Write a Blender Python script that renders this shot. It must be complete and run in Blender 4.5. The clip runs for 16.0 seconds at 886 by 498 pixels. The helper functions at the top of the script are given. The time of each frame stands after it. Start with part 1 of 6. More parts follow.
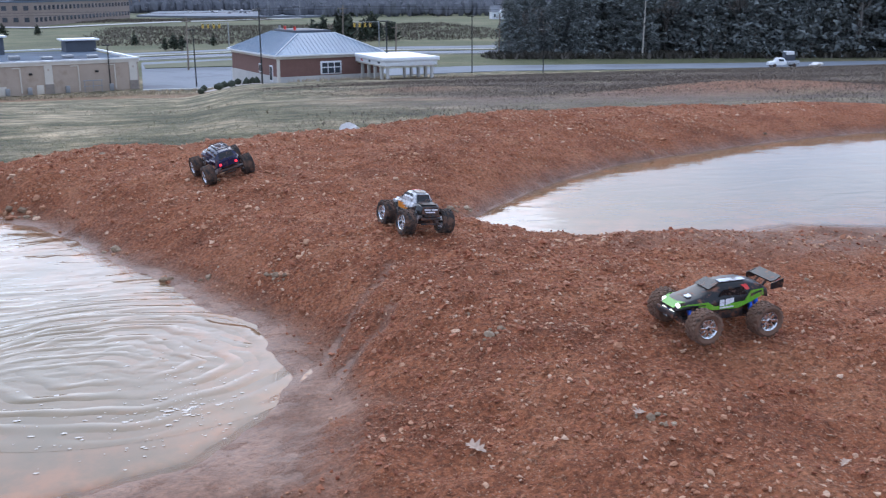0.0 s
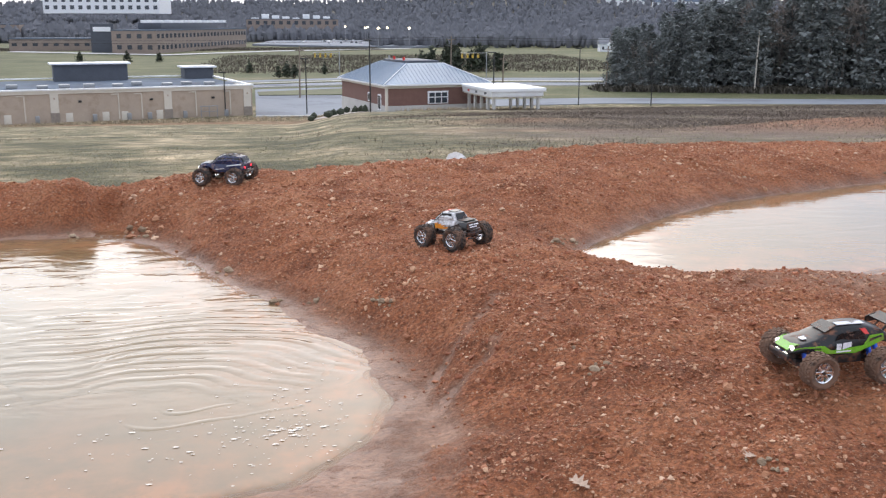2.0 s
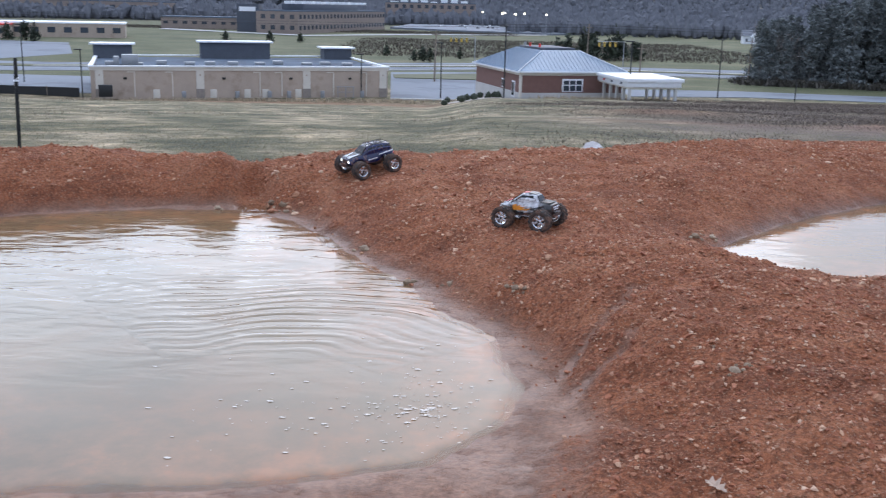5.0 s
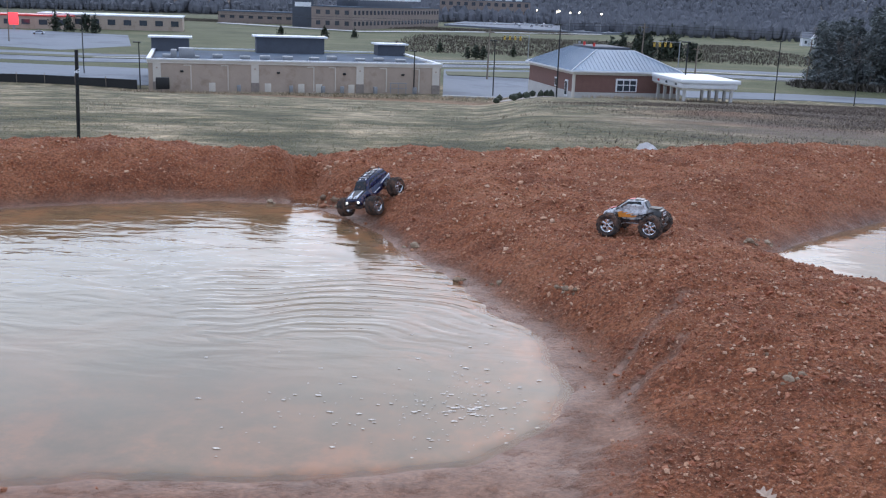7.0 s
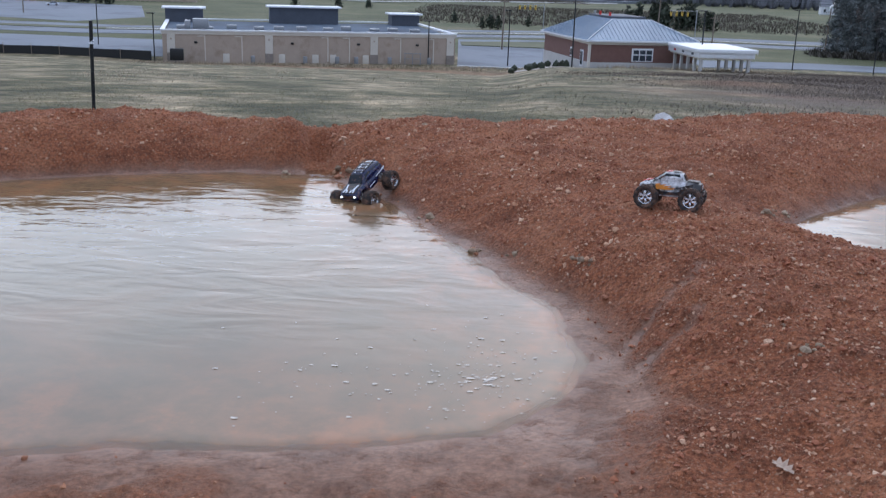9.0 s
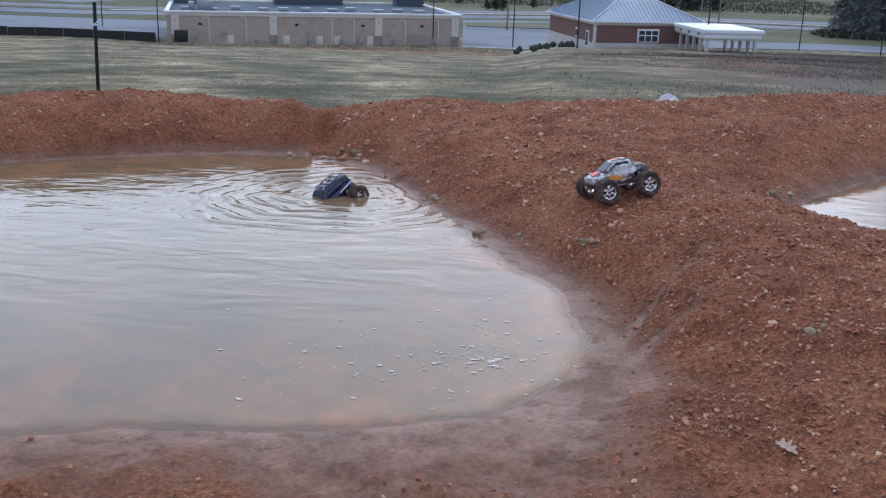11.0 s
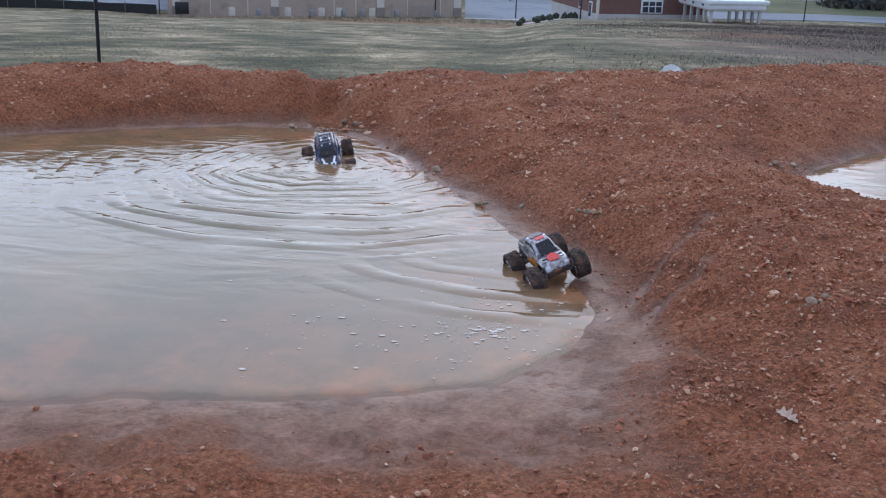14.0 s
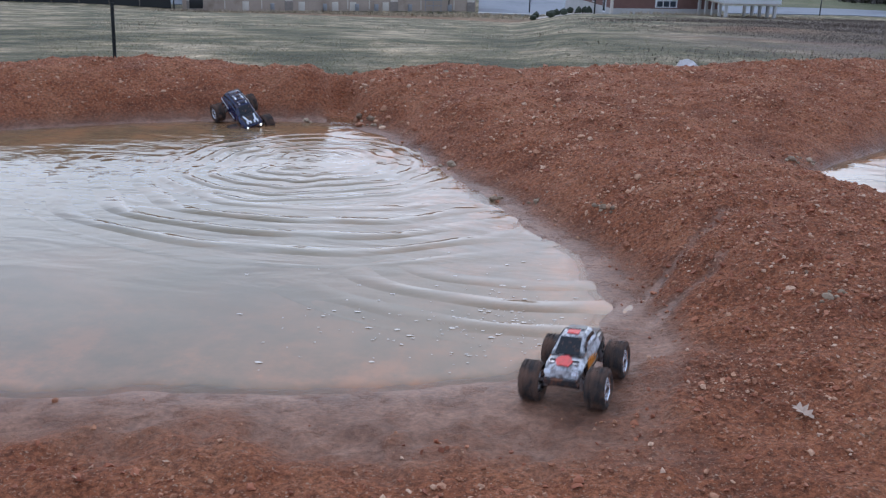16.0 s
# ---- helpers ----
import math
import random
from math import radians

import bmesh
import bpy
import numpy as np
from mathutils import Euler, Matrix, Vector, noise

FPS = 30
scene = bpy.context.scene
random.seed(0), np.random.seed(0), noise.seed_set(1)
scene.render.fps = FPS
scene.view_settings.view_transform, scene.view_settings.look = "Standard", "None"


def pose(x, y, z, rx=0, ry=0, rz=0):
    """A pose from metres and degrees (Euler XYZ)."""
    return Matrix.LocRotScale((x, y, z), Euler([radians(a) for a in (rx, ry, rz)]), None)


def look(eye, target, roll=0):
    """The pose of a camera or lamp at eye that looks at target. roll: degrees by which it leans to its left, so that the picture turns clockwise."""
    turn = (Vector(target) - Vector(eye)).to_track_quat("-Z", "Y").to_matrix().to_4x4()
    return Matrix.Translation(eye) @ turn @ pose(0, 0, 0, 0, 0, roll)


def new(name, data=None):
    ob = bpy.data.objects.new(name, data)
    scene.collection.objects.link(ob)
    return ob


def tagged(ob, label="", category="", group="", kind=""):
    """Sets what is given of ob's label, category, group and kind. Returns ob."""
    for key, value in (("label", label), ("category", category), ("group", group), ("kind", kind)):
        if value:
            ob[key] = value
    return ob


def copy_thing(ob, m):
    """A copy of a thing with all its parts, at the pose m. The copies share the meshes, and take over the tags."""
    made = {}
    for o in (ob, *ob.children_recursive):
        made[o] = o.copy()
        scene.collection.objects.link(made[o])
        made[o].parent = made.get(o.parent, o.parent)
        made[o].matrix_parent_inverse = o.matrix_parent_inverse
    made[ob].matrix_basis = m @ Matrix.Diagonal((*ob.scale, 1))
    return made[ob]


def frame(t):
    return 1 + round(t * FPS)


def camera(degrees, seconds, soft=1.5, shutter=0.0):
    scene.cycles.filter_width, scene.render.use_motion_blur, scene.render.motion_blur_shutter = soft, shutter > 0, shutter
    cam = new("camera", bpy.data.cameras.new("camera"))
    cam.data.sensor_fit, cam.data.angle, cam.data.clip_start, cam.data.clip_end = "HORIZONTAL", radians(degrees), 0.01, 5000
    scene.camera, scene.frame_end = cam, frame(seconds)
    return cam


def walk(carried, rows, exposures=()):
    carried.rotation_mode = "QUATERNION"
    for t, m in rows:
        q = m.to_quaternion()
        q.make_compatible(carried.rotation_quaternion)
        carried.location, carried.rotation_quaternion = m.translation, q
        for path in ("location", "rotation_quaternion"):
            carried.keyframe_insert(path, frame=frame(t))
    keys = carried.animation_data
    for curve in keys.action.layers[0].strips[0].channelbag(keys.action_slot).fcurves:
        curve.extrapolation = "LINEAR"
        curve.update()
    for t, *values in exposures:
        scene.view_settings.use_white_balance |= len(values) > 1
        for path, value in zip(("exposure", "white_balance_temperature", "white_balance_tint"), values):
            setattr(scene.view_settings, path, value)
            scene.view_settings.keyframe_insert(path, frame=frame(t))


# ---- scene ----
# -- camera: a hand-held phone, turning on the spot ------------------------------------------
cam = camera(48.27, 16.0, soft=1.2, shutter=0.5)
ROWS = [
    (0.0, 0.094, -0.008, 1.701, 75.28, 0.38, -13.53),
    (0.5, 0.085, -0.004, 1.706, 75.57, -0.13, -12.10),
    (1.0, 0.080, -0.009, 1.701, 76.49, -0.20, -11.33),
    (1.5, 0.069, -0.014, 1.704, 77.57, 0.58, -8.46),
    (2.0, 0.061, -0.016, 1.706, 77.03, -0.07, -7.42),
    (2.5, 0.044, -0.007, 1.705, 76.93, -0.31, -5.94),
    (3.0, 0.038, -0.009, 1.703, 76.68, -0.43, -5.20),
    (3.5, 0.025, -0.004, 1.697, 76.76, -0.64, -4.84),
    (4.0, 0.016, -0.004, 1.701, 76.39, -0.89, -3.47),
    (4.5, 0.010, -0.003, 1.697, 76.28, -0.94, -1.62),
    (5.0, 0.000, 0.000, 1.700, 76.16, -1.31, 0.32),
    (5.2, -0.002, 0.002, 1.699, 76.35, -1.40, 1.19),
    (7.3, -0.012, 0.012, 1.702, 75.71, -1.98, 3.39),
    (7.5, -0.012, 0.014, 1.701, 75.46, -1.97, 3.14),
    (8.0, -0.014, 0.019, 1.697, 75.14, -1.96, 4.09),
    (8.5, -0.018, 0.018, 1.696, 75.38, -2.02, 4.06),
    (9.0, -0.017, 0.016, 1.698, 74.24, -1.76, 4.19),
    (9.2, -0.016, 0.016, 1.699, 73.77, -1.62, 4.31),
    (11.5, -0.013, 0.017, 1.694, 73.17, -1.60, 4.48),
    (12.0, -0.014, 0.020, 1.690, 73.23, -1.57, 4.55),
    (12.5, -0.017, 0.018, 1.688, 72.46, -1.70, 4.89),
    (13.0, -0.014, 0.018, 1.687, 72.19, -1.77, 4.80),
    (13.5, -0.011, 0.017, 1.690, 72.31, -1.71, 4.57),
    (14.0, -0.010, 0.010, 1.689, 71.60, -1.48, 4.58),
    (14.5, -0.012, 0.009, 1.691, 71.87, -1.26, 4.50),
    (15.0, -0.012, 0.006, 1.691, 71.48, -1.41, 4.73),
    (15.5, -0.014, 0.001, 1.688, 71.57, -1.18, 4.68),
    (16.0, -0.020, 0.001, 1.691, 71.27, -1.40, 5.34),
]
walk(cam, [(t, pose(x, y, z, rx, ry, rz)) for t, x, y, z, rx, ry, rz in ROWS],
     exposures=[(0.0, 0.43, 5750, 10), (1.0, 0.53, 6380, 10), (1.5, 0.65, 6950, 10), (2.0, 0.71, 7000, 10), (2.5, 0.69, 6600, 10), (3.5, 0.67, 6250, 10), (5.0, 0.44, 6000, 10), (7.5, 0.18, 5950, 10), (9.0, 0.08, 5900, 10), (11.5, 0.05, 5740, 10), (16.0, 0.05, 5700, 10)])

# -- light: a high overcast in the late afternoon -----------------------------------------------
world = bpy.data.worlds.new("overcast_sky")
scene.world = world
world.use_nodes = True
wn, wl = world.node_tree.nodes, world.node_tree.links
wn.clear()
w_out, w_bg = wn.new("ShaderNodeOutputWorld"), wn.new("ShaderNodeBackground")
sky = wn.new("ShaderNodeTexSky")
sky.sky_type, sky.sun_disc = "NISHITA", False
sky.sun_elevation, sky.sun_rotation = radians(34), radians(10)
sky.air_density, sky.dust_density, sky.ozone_density = 1.0, 4.0, 2.0
# cloud cover: the blue is mostly veiled by grey-white cloud, with brighter gaps
w_co, w_map, w_noise, w_ramp = wn.new("ShaderNodeTexCoord"), wn.new("ShaderNodeMapping"), wn.new("ShaderNodeTexNoise"), wn.new("ShaderNodeValToRGB")
w_map.inputs["Scale"].default_value = (1.6, 1.6, 5.0)
w_noise.inputs["Scale"].default_value, w_noise.inputs["Detail"].default_value = 1.7, 5
w_ramp.color_ramp.elements[0].position, w_ramp.color_ramp.elements[0].color = 0.36, (5.6, 7.1, 10.6, 1)
w_ramp.color_ramp.elements[1].position, w_ramp.color_ramp.elements[1].color = 0.64, (13.6, 14.1, 15.8, 1)
w_mix = wn.new("ShaderNodeMixRGB")
w_mix.inputs["Fac"].default_value = 0.68
wl.new(w_co.outputs["Generated"], w_map.inputs["Vector"])
wl.new(w_map.outputs["Vector"], w_noise.inputs["Vector"])
wl.new(w_noise.outputs["Fac"], w_ramp.inputs["Fac"])
wl.new(sky.outputs["Color"], w_mix.inputs["Color1"])
wl.new(w_ramp.outputs["Color"], w_mix.inputs["Color2"])
wl.new(w_mix.outputs["Color"], w_bg.inputs["Color"])
w_bg.inputs["Strength"].default_value = 0.1
wl.new(w_bg.outputs["Background"], w_out.inputs["Surface"])
sun = new("sun", bpy.data.lights.new("sun", "SUN"))
sun.data.energy, sun.data.angle, sun.data.color = 0.92, radians(64), (0.95, 0.975, 1.02)
sun.matrix_world = look((-6.0, 49.5, 33.6), (0, 0, 0))


# -- materials ----------------------------------------------------------------------------------
def ramp(nt, fac, stops):
    n = nt.nodes.new("ShaderNodeValToRGB")
    el = n.color_ramp.elements
    for i, (p, c) in enumerate(stops):
        e = el[i] if i < 2 else el.new(p)
        e.position, e.color = p, (*c, 1)
    nt.links.new(fac, n.inputs["Fac"])
    return n.outputs["Color"]


def tex(nt, scale, detail=6, rough=0.6, stretch=(1, 1, 1), space="Object", kind="noise"):
    co, mp = nt.nodes.new("ShaderNodeTexCoord"), nt.nodes.new("ShaderNodeMapping")
    mp.inputs["Scale"].default_value = stretch
    nt.links.new(co.outputs[space], mp.inputs["Vector"])
    if kind == "voronoi":
        n = nt.nodes.new("ShaderNodeTexVoronoi")
        n.inputs["Scale"].default_value = scale
        nt.links.new(mp.outputs["Vector"], n.inputs["Vector"])
        return n.outputs["Distance"]
    n = nt.nodes.new("ShaderNodeTexNoise")
    n.inputs["Scale"].default_value, n.inputs["Detail"].default_value, n.inputs["Roughness"].default_value = scale, detail, rough
    nt.links.new(mp.outputs["Vector"], n.inputs["Vector"])
    return n.outputs["Fac"]


def mixc(nt, fac, a, b, mode="MIX"):
    n = nt.nodes.new("ShaderNodeMixRGB")
    n.blend_type = mode
    for sock, v in zip(("Fac", "Color1", "Color2"), (fac, a, b)):
        if isinstance(v, (int, float)):
            n.inputs[sock].default_value = v
        elif isinstance(v, tuple):
            n.inputs[sock].default_value = (*v, 1)
        else:
            nt.links.new(v, n.inputs[sock])
    return n.outputs["Color"]


def math_node(nt, op, a, b=0.0, clamp=False):
    n = nt.nodes.new("ShaderNodeMath")
    n.operation, n.use_clamp = op, clamp
    for i, v in enumerate((a, b)):
        if isinstance(v, (int, float)):
            n.inputs[i].default_value = v
        else:
            nt.links.new(v, n.inputs[i])
    return n.outputs[0]


def bump(nt, height, strength, distance, bsdf):
    n = nt.nodes.new("ShaderNodeBump")
    n.inputs["Strength"].default_value, n.inputs["Distance"].default_value = strength, distance
    nt.links.new(height, n.inputs["Height"])
    nt.links.new(n.outputs["Normal"], bsdf.inputs["Normal"])


def blank(name):
    m = bpy.data.materials.new(name)
    m.use_nodes = True
    return m, m.node_tree, m.node_tree.nodes["Principled BSDF"]


def surface(name, colour, rough=0.6, metal=0.0, spread=0.25, scale=8.0, relief=0.0, coat=0.0, dirt=None, dirt_amount=0.5, dirt_scale=9.0, spec=0.5, islands=False):
    """A plain material with fine grain, broad wear and, where given, dirt in patches."""
    m, nt, b = blank(name)
    fine, broad = tex(nt, scale * 6, 4), tex(nt, scale, 5)
    both = math_node(nt, "ADD", math_node(nt, "MULTIPLY", fine, 0.4), math_node(nt, "MULTIPLY", broad, 0.6))
    lo, hi = tuple(c * (1 - spread) for c in colour), tuple(min(1, c * (1 + spread)) for c in colour)
    col = ramp(nt, both, [(0.3, lo), (0.7, hi)])
    if islands:
        g = nt.nodes.new("ShaderNodeNewGeometry")
        col = mixc(nt, 1.0, col, ramp(nt, g.outputs["Random Per Island"], [(0.0, (0.55, 0.55, 0.55)), (1.0, (1.35, 1.3, 1.25))]), "MULTIPLY")
    if dirt:
        mask = ramp(nt, tex(nt, dirt_scale, 7, 0.7), [(0.62 - 0.35 * dirt_amount, (0, 0, 0)), (0.78 - 0.35 * dirt_amount, (1, 1, 1))])
        col = mixc(nt, mask, col, dirt)
        nt.links.new(math_node(nt, "ADD", math_node(nt, "MULTIPLY", mask, 0.5), rough, True), b.inputs["Roughness"])
    else:
        b.inputs["Roughness"].default_value = rough
    nt.links.new(col, b.inputs["Base Color"])
    b.inputs["Metallic"].default_value = metal
    b.inputs["Specular IOR Level"].default_value = spec
    b.inputs["Coat Weight"].default_value = coat
    if relief:
        bump(nt, both, 0.6, relief, b)
    return m


# -- numbers of the ground -------------------------------------------------------------------------
WATER_LEFT, WATER_RIGHT = 0.0, 0.05
LEFT_SHORE = [(-6.8, 5.2), (-5.4, 3.6), (-3.4, 3.02), (-1.9, 3.08), (-1.4, 3.16), (-0.9, 3.19), (-0.38, 3.29), (-0.03, 3.43), (0.16, 3.66), (0.32, 3.93),
              (0.38, 4.26), (0.34, 4.62), (0.25, 4.98), (0.0, 5.4), (-0.25, 5.95), (-0.55, 6.52), (-0.86, 7.13), (-1.22, 7.72), (-1.63, 8.05), (-2.3, 8.1), (-3.3, 7.72), (-4.1, 7.3), (-5.6, 6.5)]
RIGHT_SHORE = [(1.84, 6.74), (1.97, 6.42), (2.2, 6.17), (2.54, 6.05), (2.9, 6.12), (3.24, 6.13), (3.6, 5.98), (4.1, 6.09), (4.7, 5.88), (6.5, 5.9), (8.6, 6.6), (9.4, 8.0), (8.8, 10.0),
               (7.5, 10.0), (6.24, 9.72), (5.43, 9.42), (4.65, 9.12), (3.86, 8.75), (2.8, 7.86), (2.33, 7.37)]
CREST = [(-40, -8), (-14, 2.5), (-9, 5.4), (-6.2, 7.2), (-4.3, 8.2), (-3.4, 8.65), (-2.6, 8.72), (-2.0, 8.62), (-1.55, 8.55), (-1.1, 8.75), (-0.4, 8.98), (0.5, 9.1), (1.5, 9.5), (2.5, 9.95),
         (3.9, 10.4), (5.5, 11.0), (7.2, 10.9), (9.5, 10.4), (13, 8.5), (40, -8)]
# broad heights of the dug soil: x, y, height
HEIGHTS = [(-6, 8.0, 0.4), (-3.3, 8.6, 0.44), (-2.3, 8.7, 0.38), (-1.55, 8.5, 0.30), (-0.7, 8.8, 0.42), (0.6, 8.9, 0.42), (2.3, 9.6, 0.39), (4.2, 10.2, 0.35), (6.5, 10.8, 0.34), (9, 10.4, 0.32),
           (0.5, 7.4, 0.36), (1.1, 6.2, 0.30), (1.4, 5.2, 0.32), (1.7, 4.2, 0.34), (2.2, 3.4, 0.30), (2.6, 4.8, 0.16), (3.8, 5.0, 0.13), (6, 4.5, 0.14), (1.0, 3.2, 0.13), (1.6, 2.6, 0.22), (0.4, 2.6, 0.09),
           (-0.8, 2.2, 0.12), (-3, 2.0, 0.13), (3.5, 1.5, 0.25), (0, 0, 0.15), (-6, 0, 0.15), (8, 1, 0.2)]


def value_noise(x, y, seed=0):
    xi, yi = np.floor(x), np.floor(y)
    fx, fy = x - xi, y - yi
    fx, fy = fx * fx * (3 - 2 * fx), fy * fy * (3 - 2 * fy)

    def h(a, b):
        v = np.sin(a * 127.1 + b * 311.7 + seed * 74.7) * 43758.5453
        return v - np.floor(v)
    top = h(xi, yi) * (1 - fx) + h(xi + 1, yi) * fx
    low = h(xi, yi + 1) * (1 - fx) + h(xi + 1, yi + 1) * fx
    return top * (1 - fy) + low * fy - 0.5


def fbm(x, y, scale, octaves, seed=0):
    out, amp = np.zeros_like(x), 1.0
    for o in range(octaves):
        out += amp * value_noise(x * scale + 17 * o, y * scale - 9 * o, seed + o)
        scale, amp = scale * 2.03, amp * 0.5
    return out


def to_line(x, y, pts, closed):
    """Signed distance to a line: positive outside a closed one, or beyond (far side of) an open one."""
    best, inside = np.full(x.shape, 1e9), np.zeros(x.shape, bool)
    n = len(pts)
    for i in range(n if closed else n - 1):
        (ax, ay), (bx, by) = pts[i], pts[(i + 1) % n]
        dx, dy = bx - ax, by - ay
        s = np.clip(((x - ax) * dx + (y - ay) * dy) / (dx * dx + dy * dy), 0, 1)
        best = np.minimum(best, np.hypot(x - ax - s * dx, y - ay - s * dy))
        if closed:
            if dy != 0:
                inside ^= ((ay > y) != (by > y)) & (x < ax + (y - ay) * dx / dy)
    if closed:
        return np.where(inside, -best, best)
    cy = np.interp(x, [p[0] for p in pts], [p[1] for p in pts])
    return np.where(y > cy, best, -best)


def far_height(x, y):
    side = np.clip((x / np.maximum(y, 1) + 0.03) / 0.08, 0, 1)
    z = -0.5 - (0.0925 - 0.0125 * side * side * (3 - 2 * side)) * (np.maximum(y, 11) - 11)
    d = np.hypot(x, y)
    z = np.maximum(z, -14.8)
    z = np.where(y < 11, -0.5 - 0.02 * (11 - y), z)
    z = z + np.clip((d - 14) / 60, 0, 1) * fbm(x, y, 0.05, 2, 5) * 0.36 * np.clip((188 - y) / 25, 0, 1)
    z = z + 0.55 * np.exp(-(((x - 25.5) / 6.5) ** 2 + ((y - 43) / 5) ** 2)) + 0.4 * np.exp(-(((x - 13) / 7) ** 2 + ((y - 62) / 5) ** 2))
    # wooded hills round the valley
    side = np.arctan2(x, np.maximum(y, 1e-3))
    hills = 44 + 13 * np.sin(side * 3.1 + 0.6) + 16 * fbm(side * 6, side * 0 + 3, 1.0, 4, 11)
    return z + np.clip((d - 850) / 1500, 0, 1) ** 1.3 * hills * 1.15


# where wet wheels have run down the bank to the pool
RUTS = [[(1.0, 5.02), (0.93, 4.89), (0.71, 4.57), (0.51, 4.33), (0.42, 4.15)], [(0.92, 4.52), (0.85, 4.36), (0.65, 4.16), (0.52, 4.02)]]


def beach_width(x, y):
    """Breadth of the flat silt rim between the pool and the foot of the bank."""
    wide = 0.20 * np.exp(-((x - 0.35) ** 2 / 0.35 + (y - 4.5) ** 2 / 1.3)) + 0.13 * np.exp(-((x + 1.5) ** 2 / 0.6 + (y - 8.0) ** 2 / 0.35)) + 0.07 * np.exp(-((x + 0.3) ** 2 / 0.4 + (y - 6.0) ** 2 / 0.6))
    return np.maximum(0.07 + wide + 0.09 * fbm(x, y, 1.9, 3, 23), 0.02)


def rut_depth(x, y):
    return sum(np.exp(-(np.abs(to_line(x, y, r, False)) / 0.045) ** 2) for r in RUTS)


def ground_height(x, y):
    dl, dr, dc = to_line(x, y, LEFT_SHORE, True), to_line(x, y, RIGHT_SHORE, True), to_line(x, y, CREST, False)
    dl = dl + 0.06 * fbm(x, y, 2.2, 3, 21) + 0.035 * fbm(x, y, 6.5, 3, 24)
    dr = dr + 0.05 * fbm(x, y, 2.2, 3, 22) + 0.03 * fbm(x, y, 6.5, 3, 25)
    num, den = np.zeros_like(x), np.zeros_like(x)
    for hx, hy, hz in HEIGHTS:
        w = np.exp(-((x - hx) ** 2 + (y - hy) ** 2) / (2 * 0.75 ** 2)) + 1e-4 / (1 + (x - hx) ** 2 + (y - hy) ** 2)
        num, den = num + w * hz, den + w
    top = num / den
    top = top + 0.10 * fbm(x, y, 0.9, 4, 3)
    rise = lambda d, w: 1 - np.exp(-np.clip(d, 0, 50) / w)
    wl = 0.34 + 0.25 * np.clip((4.2 - y) / 1.0, 0, 1)
    rim = beach_width(x, y)
    land = (0.022 * rise(dl, 0.12) + (top - 0.02) * rise(np.clip(dl - rim, 0, 50) ** 1.15, wl * 0.9)) * rise(dr, 0.42) + WATER_RIGHT * np.exp(-np.abs(dr) / 0.5)
    deep = -0.32 * (1 - np.exp(-np.clip(-dl, 0, 50) / 0.9))
    deep_r = WATER_RIGHT - 0.3 * (1 - np.exp(-np.clip(-dr, 0, 50) / 0.9))
    inner = np.where(dl < 0, deep, np.where(dr < 0, deep_r, land))
    back = np.clip(dc / 2.6, 0, 1)
    back = back * back * (3 - 2 * back)
    z = inner * (1 - back) + far_height(x, y) * back
    dry = np.clip(np.minimum(dl - rim, dr) / 0.3, 0, 1) * np.clip((14 - np.hypot(x * 0.7, y)) / 4, 0, 1)
    z = z + dry * (0.040 * fbm(x, y, 5, 4, 31) + 0.026 * fbm(x, y, 15, 3, 32))
    # the bank is broken through beside the far end of the pool: a steep cut, then a low saddle
    u = x + 1.5 + 0.25 * (y - 8.4) + 0.05 * fbm(x, y, 5.0, 2, 27)
    cut = 1 / (1 + np.exp(-np.clip((u + 0.27) / 0.02, -40, 40))) * np.exp(-(np.maximum(u + 0.12, 0) / 0.15) ** 2)
    z = z - 0.25 * cut * np.exp(-((y - 8.6) / 0.36) ** 2) + 0.13 * np.exp(-((x + 2.0) / 0.22) ** 2 - ((y - 8.55) / 0.25) ** 2)
    z = z - 0.014 * rut_depth(x, y) * np.clip(dl / 0.1, 0, 1)
    return z, dl, dr, dc


def ground_at(x, y):
    return float(ground_height(np.array([float(x)]), np.array([float(y)]))[0][0])


def spaced(lo, hi, step, reach, growth=1.12):
    mid = list(np.arange(lo, hi, step))
    out, s = [], step
    v = mid[-1]
    while v < reach:
        s *= growth
        v += s
        out.append(v)
    back, s, v = [], step, lo
    while v > -reach:
        s *= growth
        v -= s
        back.append(v)
    return np.array(back[::-1] + mid + out)


def grid_mesh(name, xs, ys, zs, attrs):
    me = bpy.data.meshes.new(name)
    nx, ny = len(xs), len(ys)
    gx, gy = np.meshgrid(xs, ys)
    co = np.stack([gx.ravel(), gy.ravel(), zs.ravel()], 1)
    i = (np.arange(ny - 1)[:, None] * nx + np.arange(nx - 1)[None, :]).ravel()
    quads = np.stack([i, i + 1, i + nx + 1, i + nx], 1)
    me.vertices.add(len(co))
    me.vertices.foreach_set("co", co.ravel())
    me.loops.add(quads.size)
    me.loops.foreach_set("vertex_index", quads.ravel())
    me.polygons.add(len(quads))
    me.polygons.foreach_set("loop_start", np.arange(len(quads)) * 4)
    me.polygons.foreach_set("loop_total", np.full(len(quads), 4))
    me.update()
    for key, v in attrs.items():
        me.attributes.new(key, "FLOAT", "POINT").data.foreach_set("value", v.ravel().astype(np.float32))
    me.polygons.foreach_set("use_smooth", np.ones(len(quads), bool))
    me.validate()
    return me


def attribute(nt, name):
    a = nt.nodes.new("ShaderNodeAttribute")
    a.attribute_name = name
    return a.outputs["Fac"]


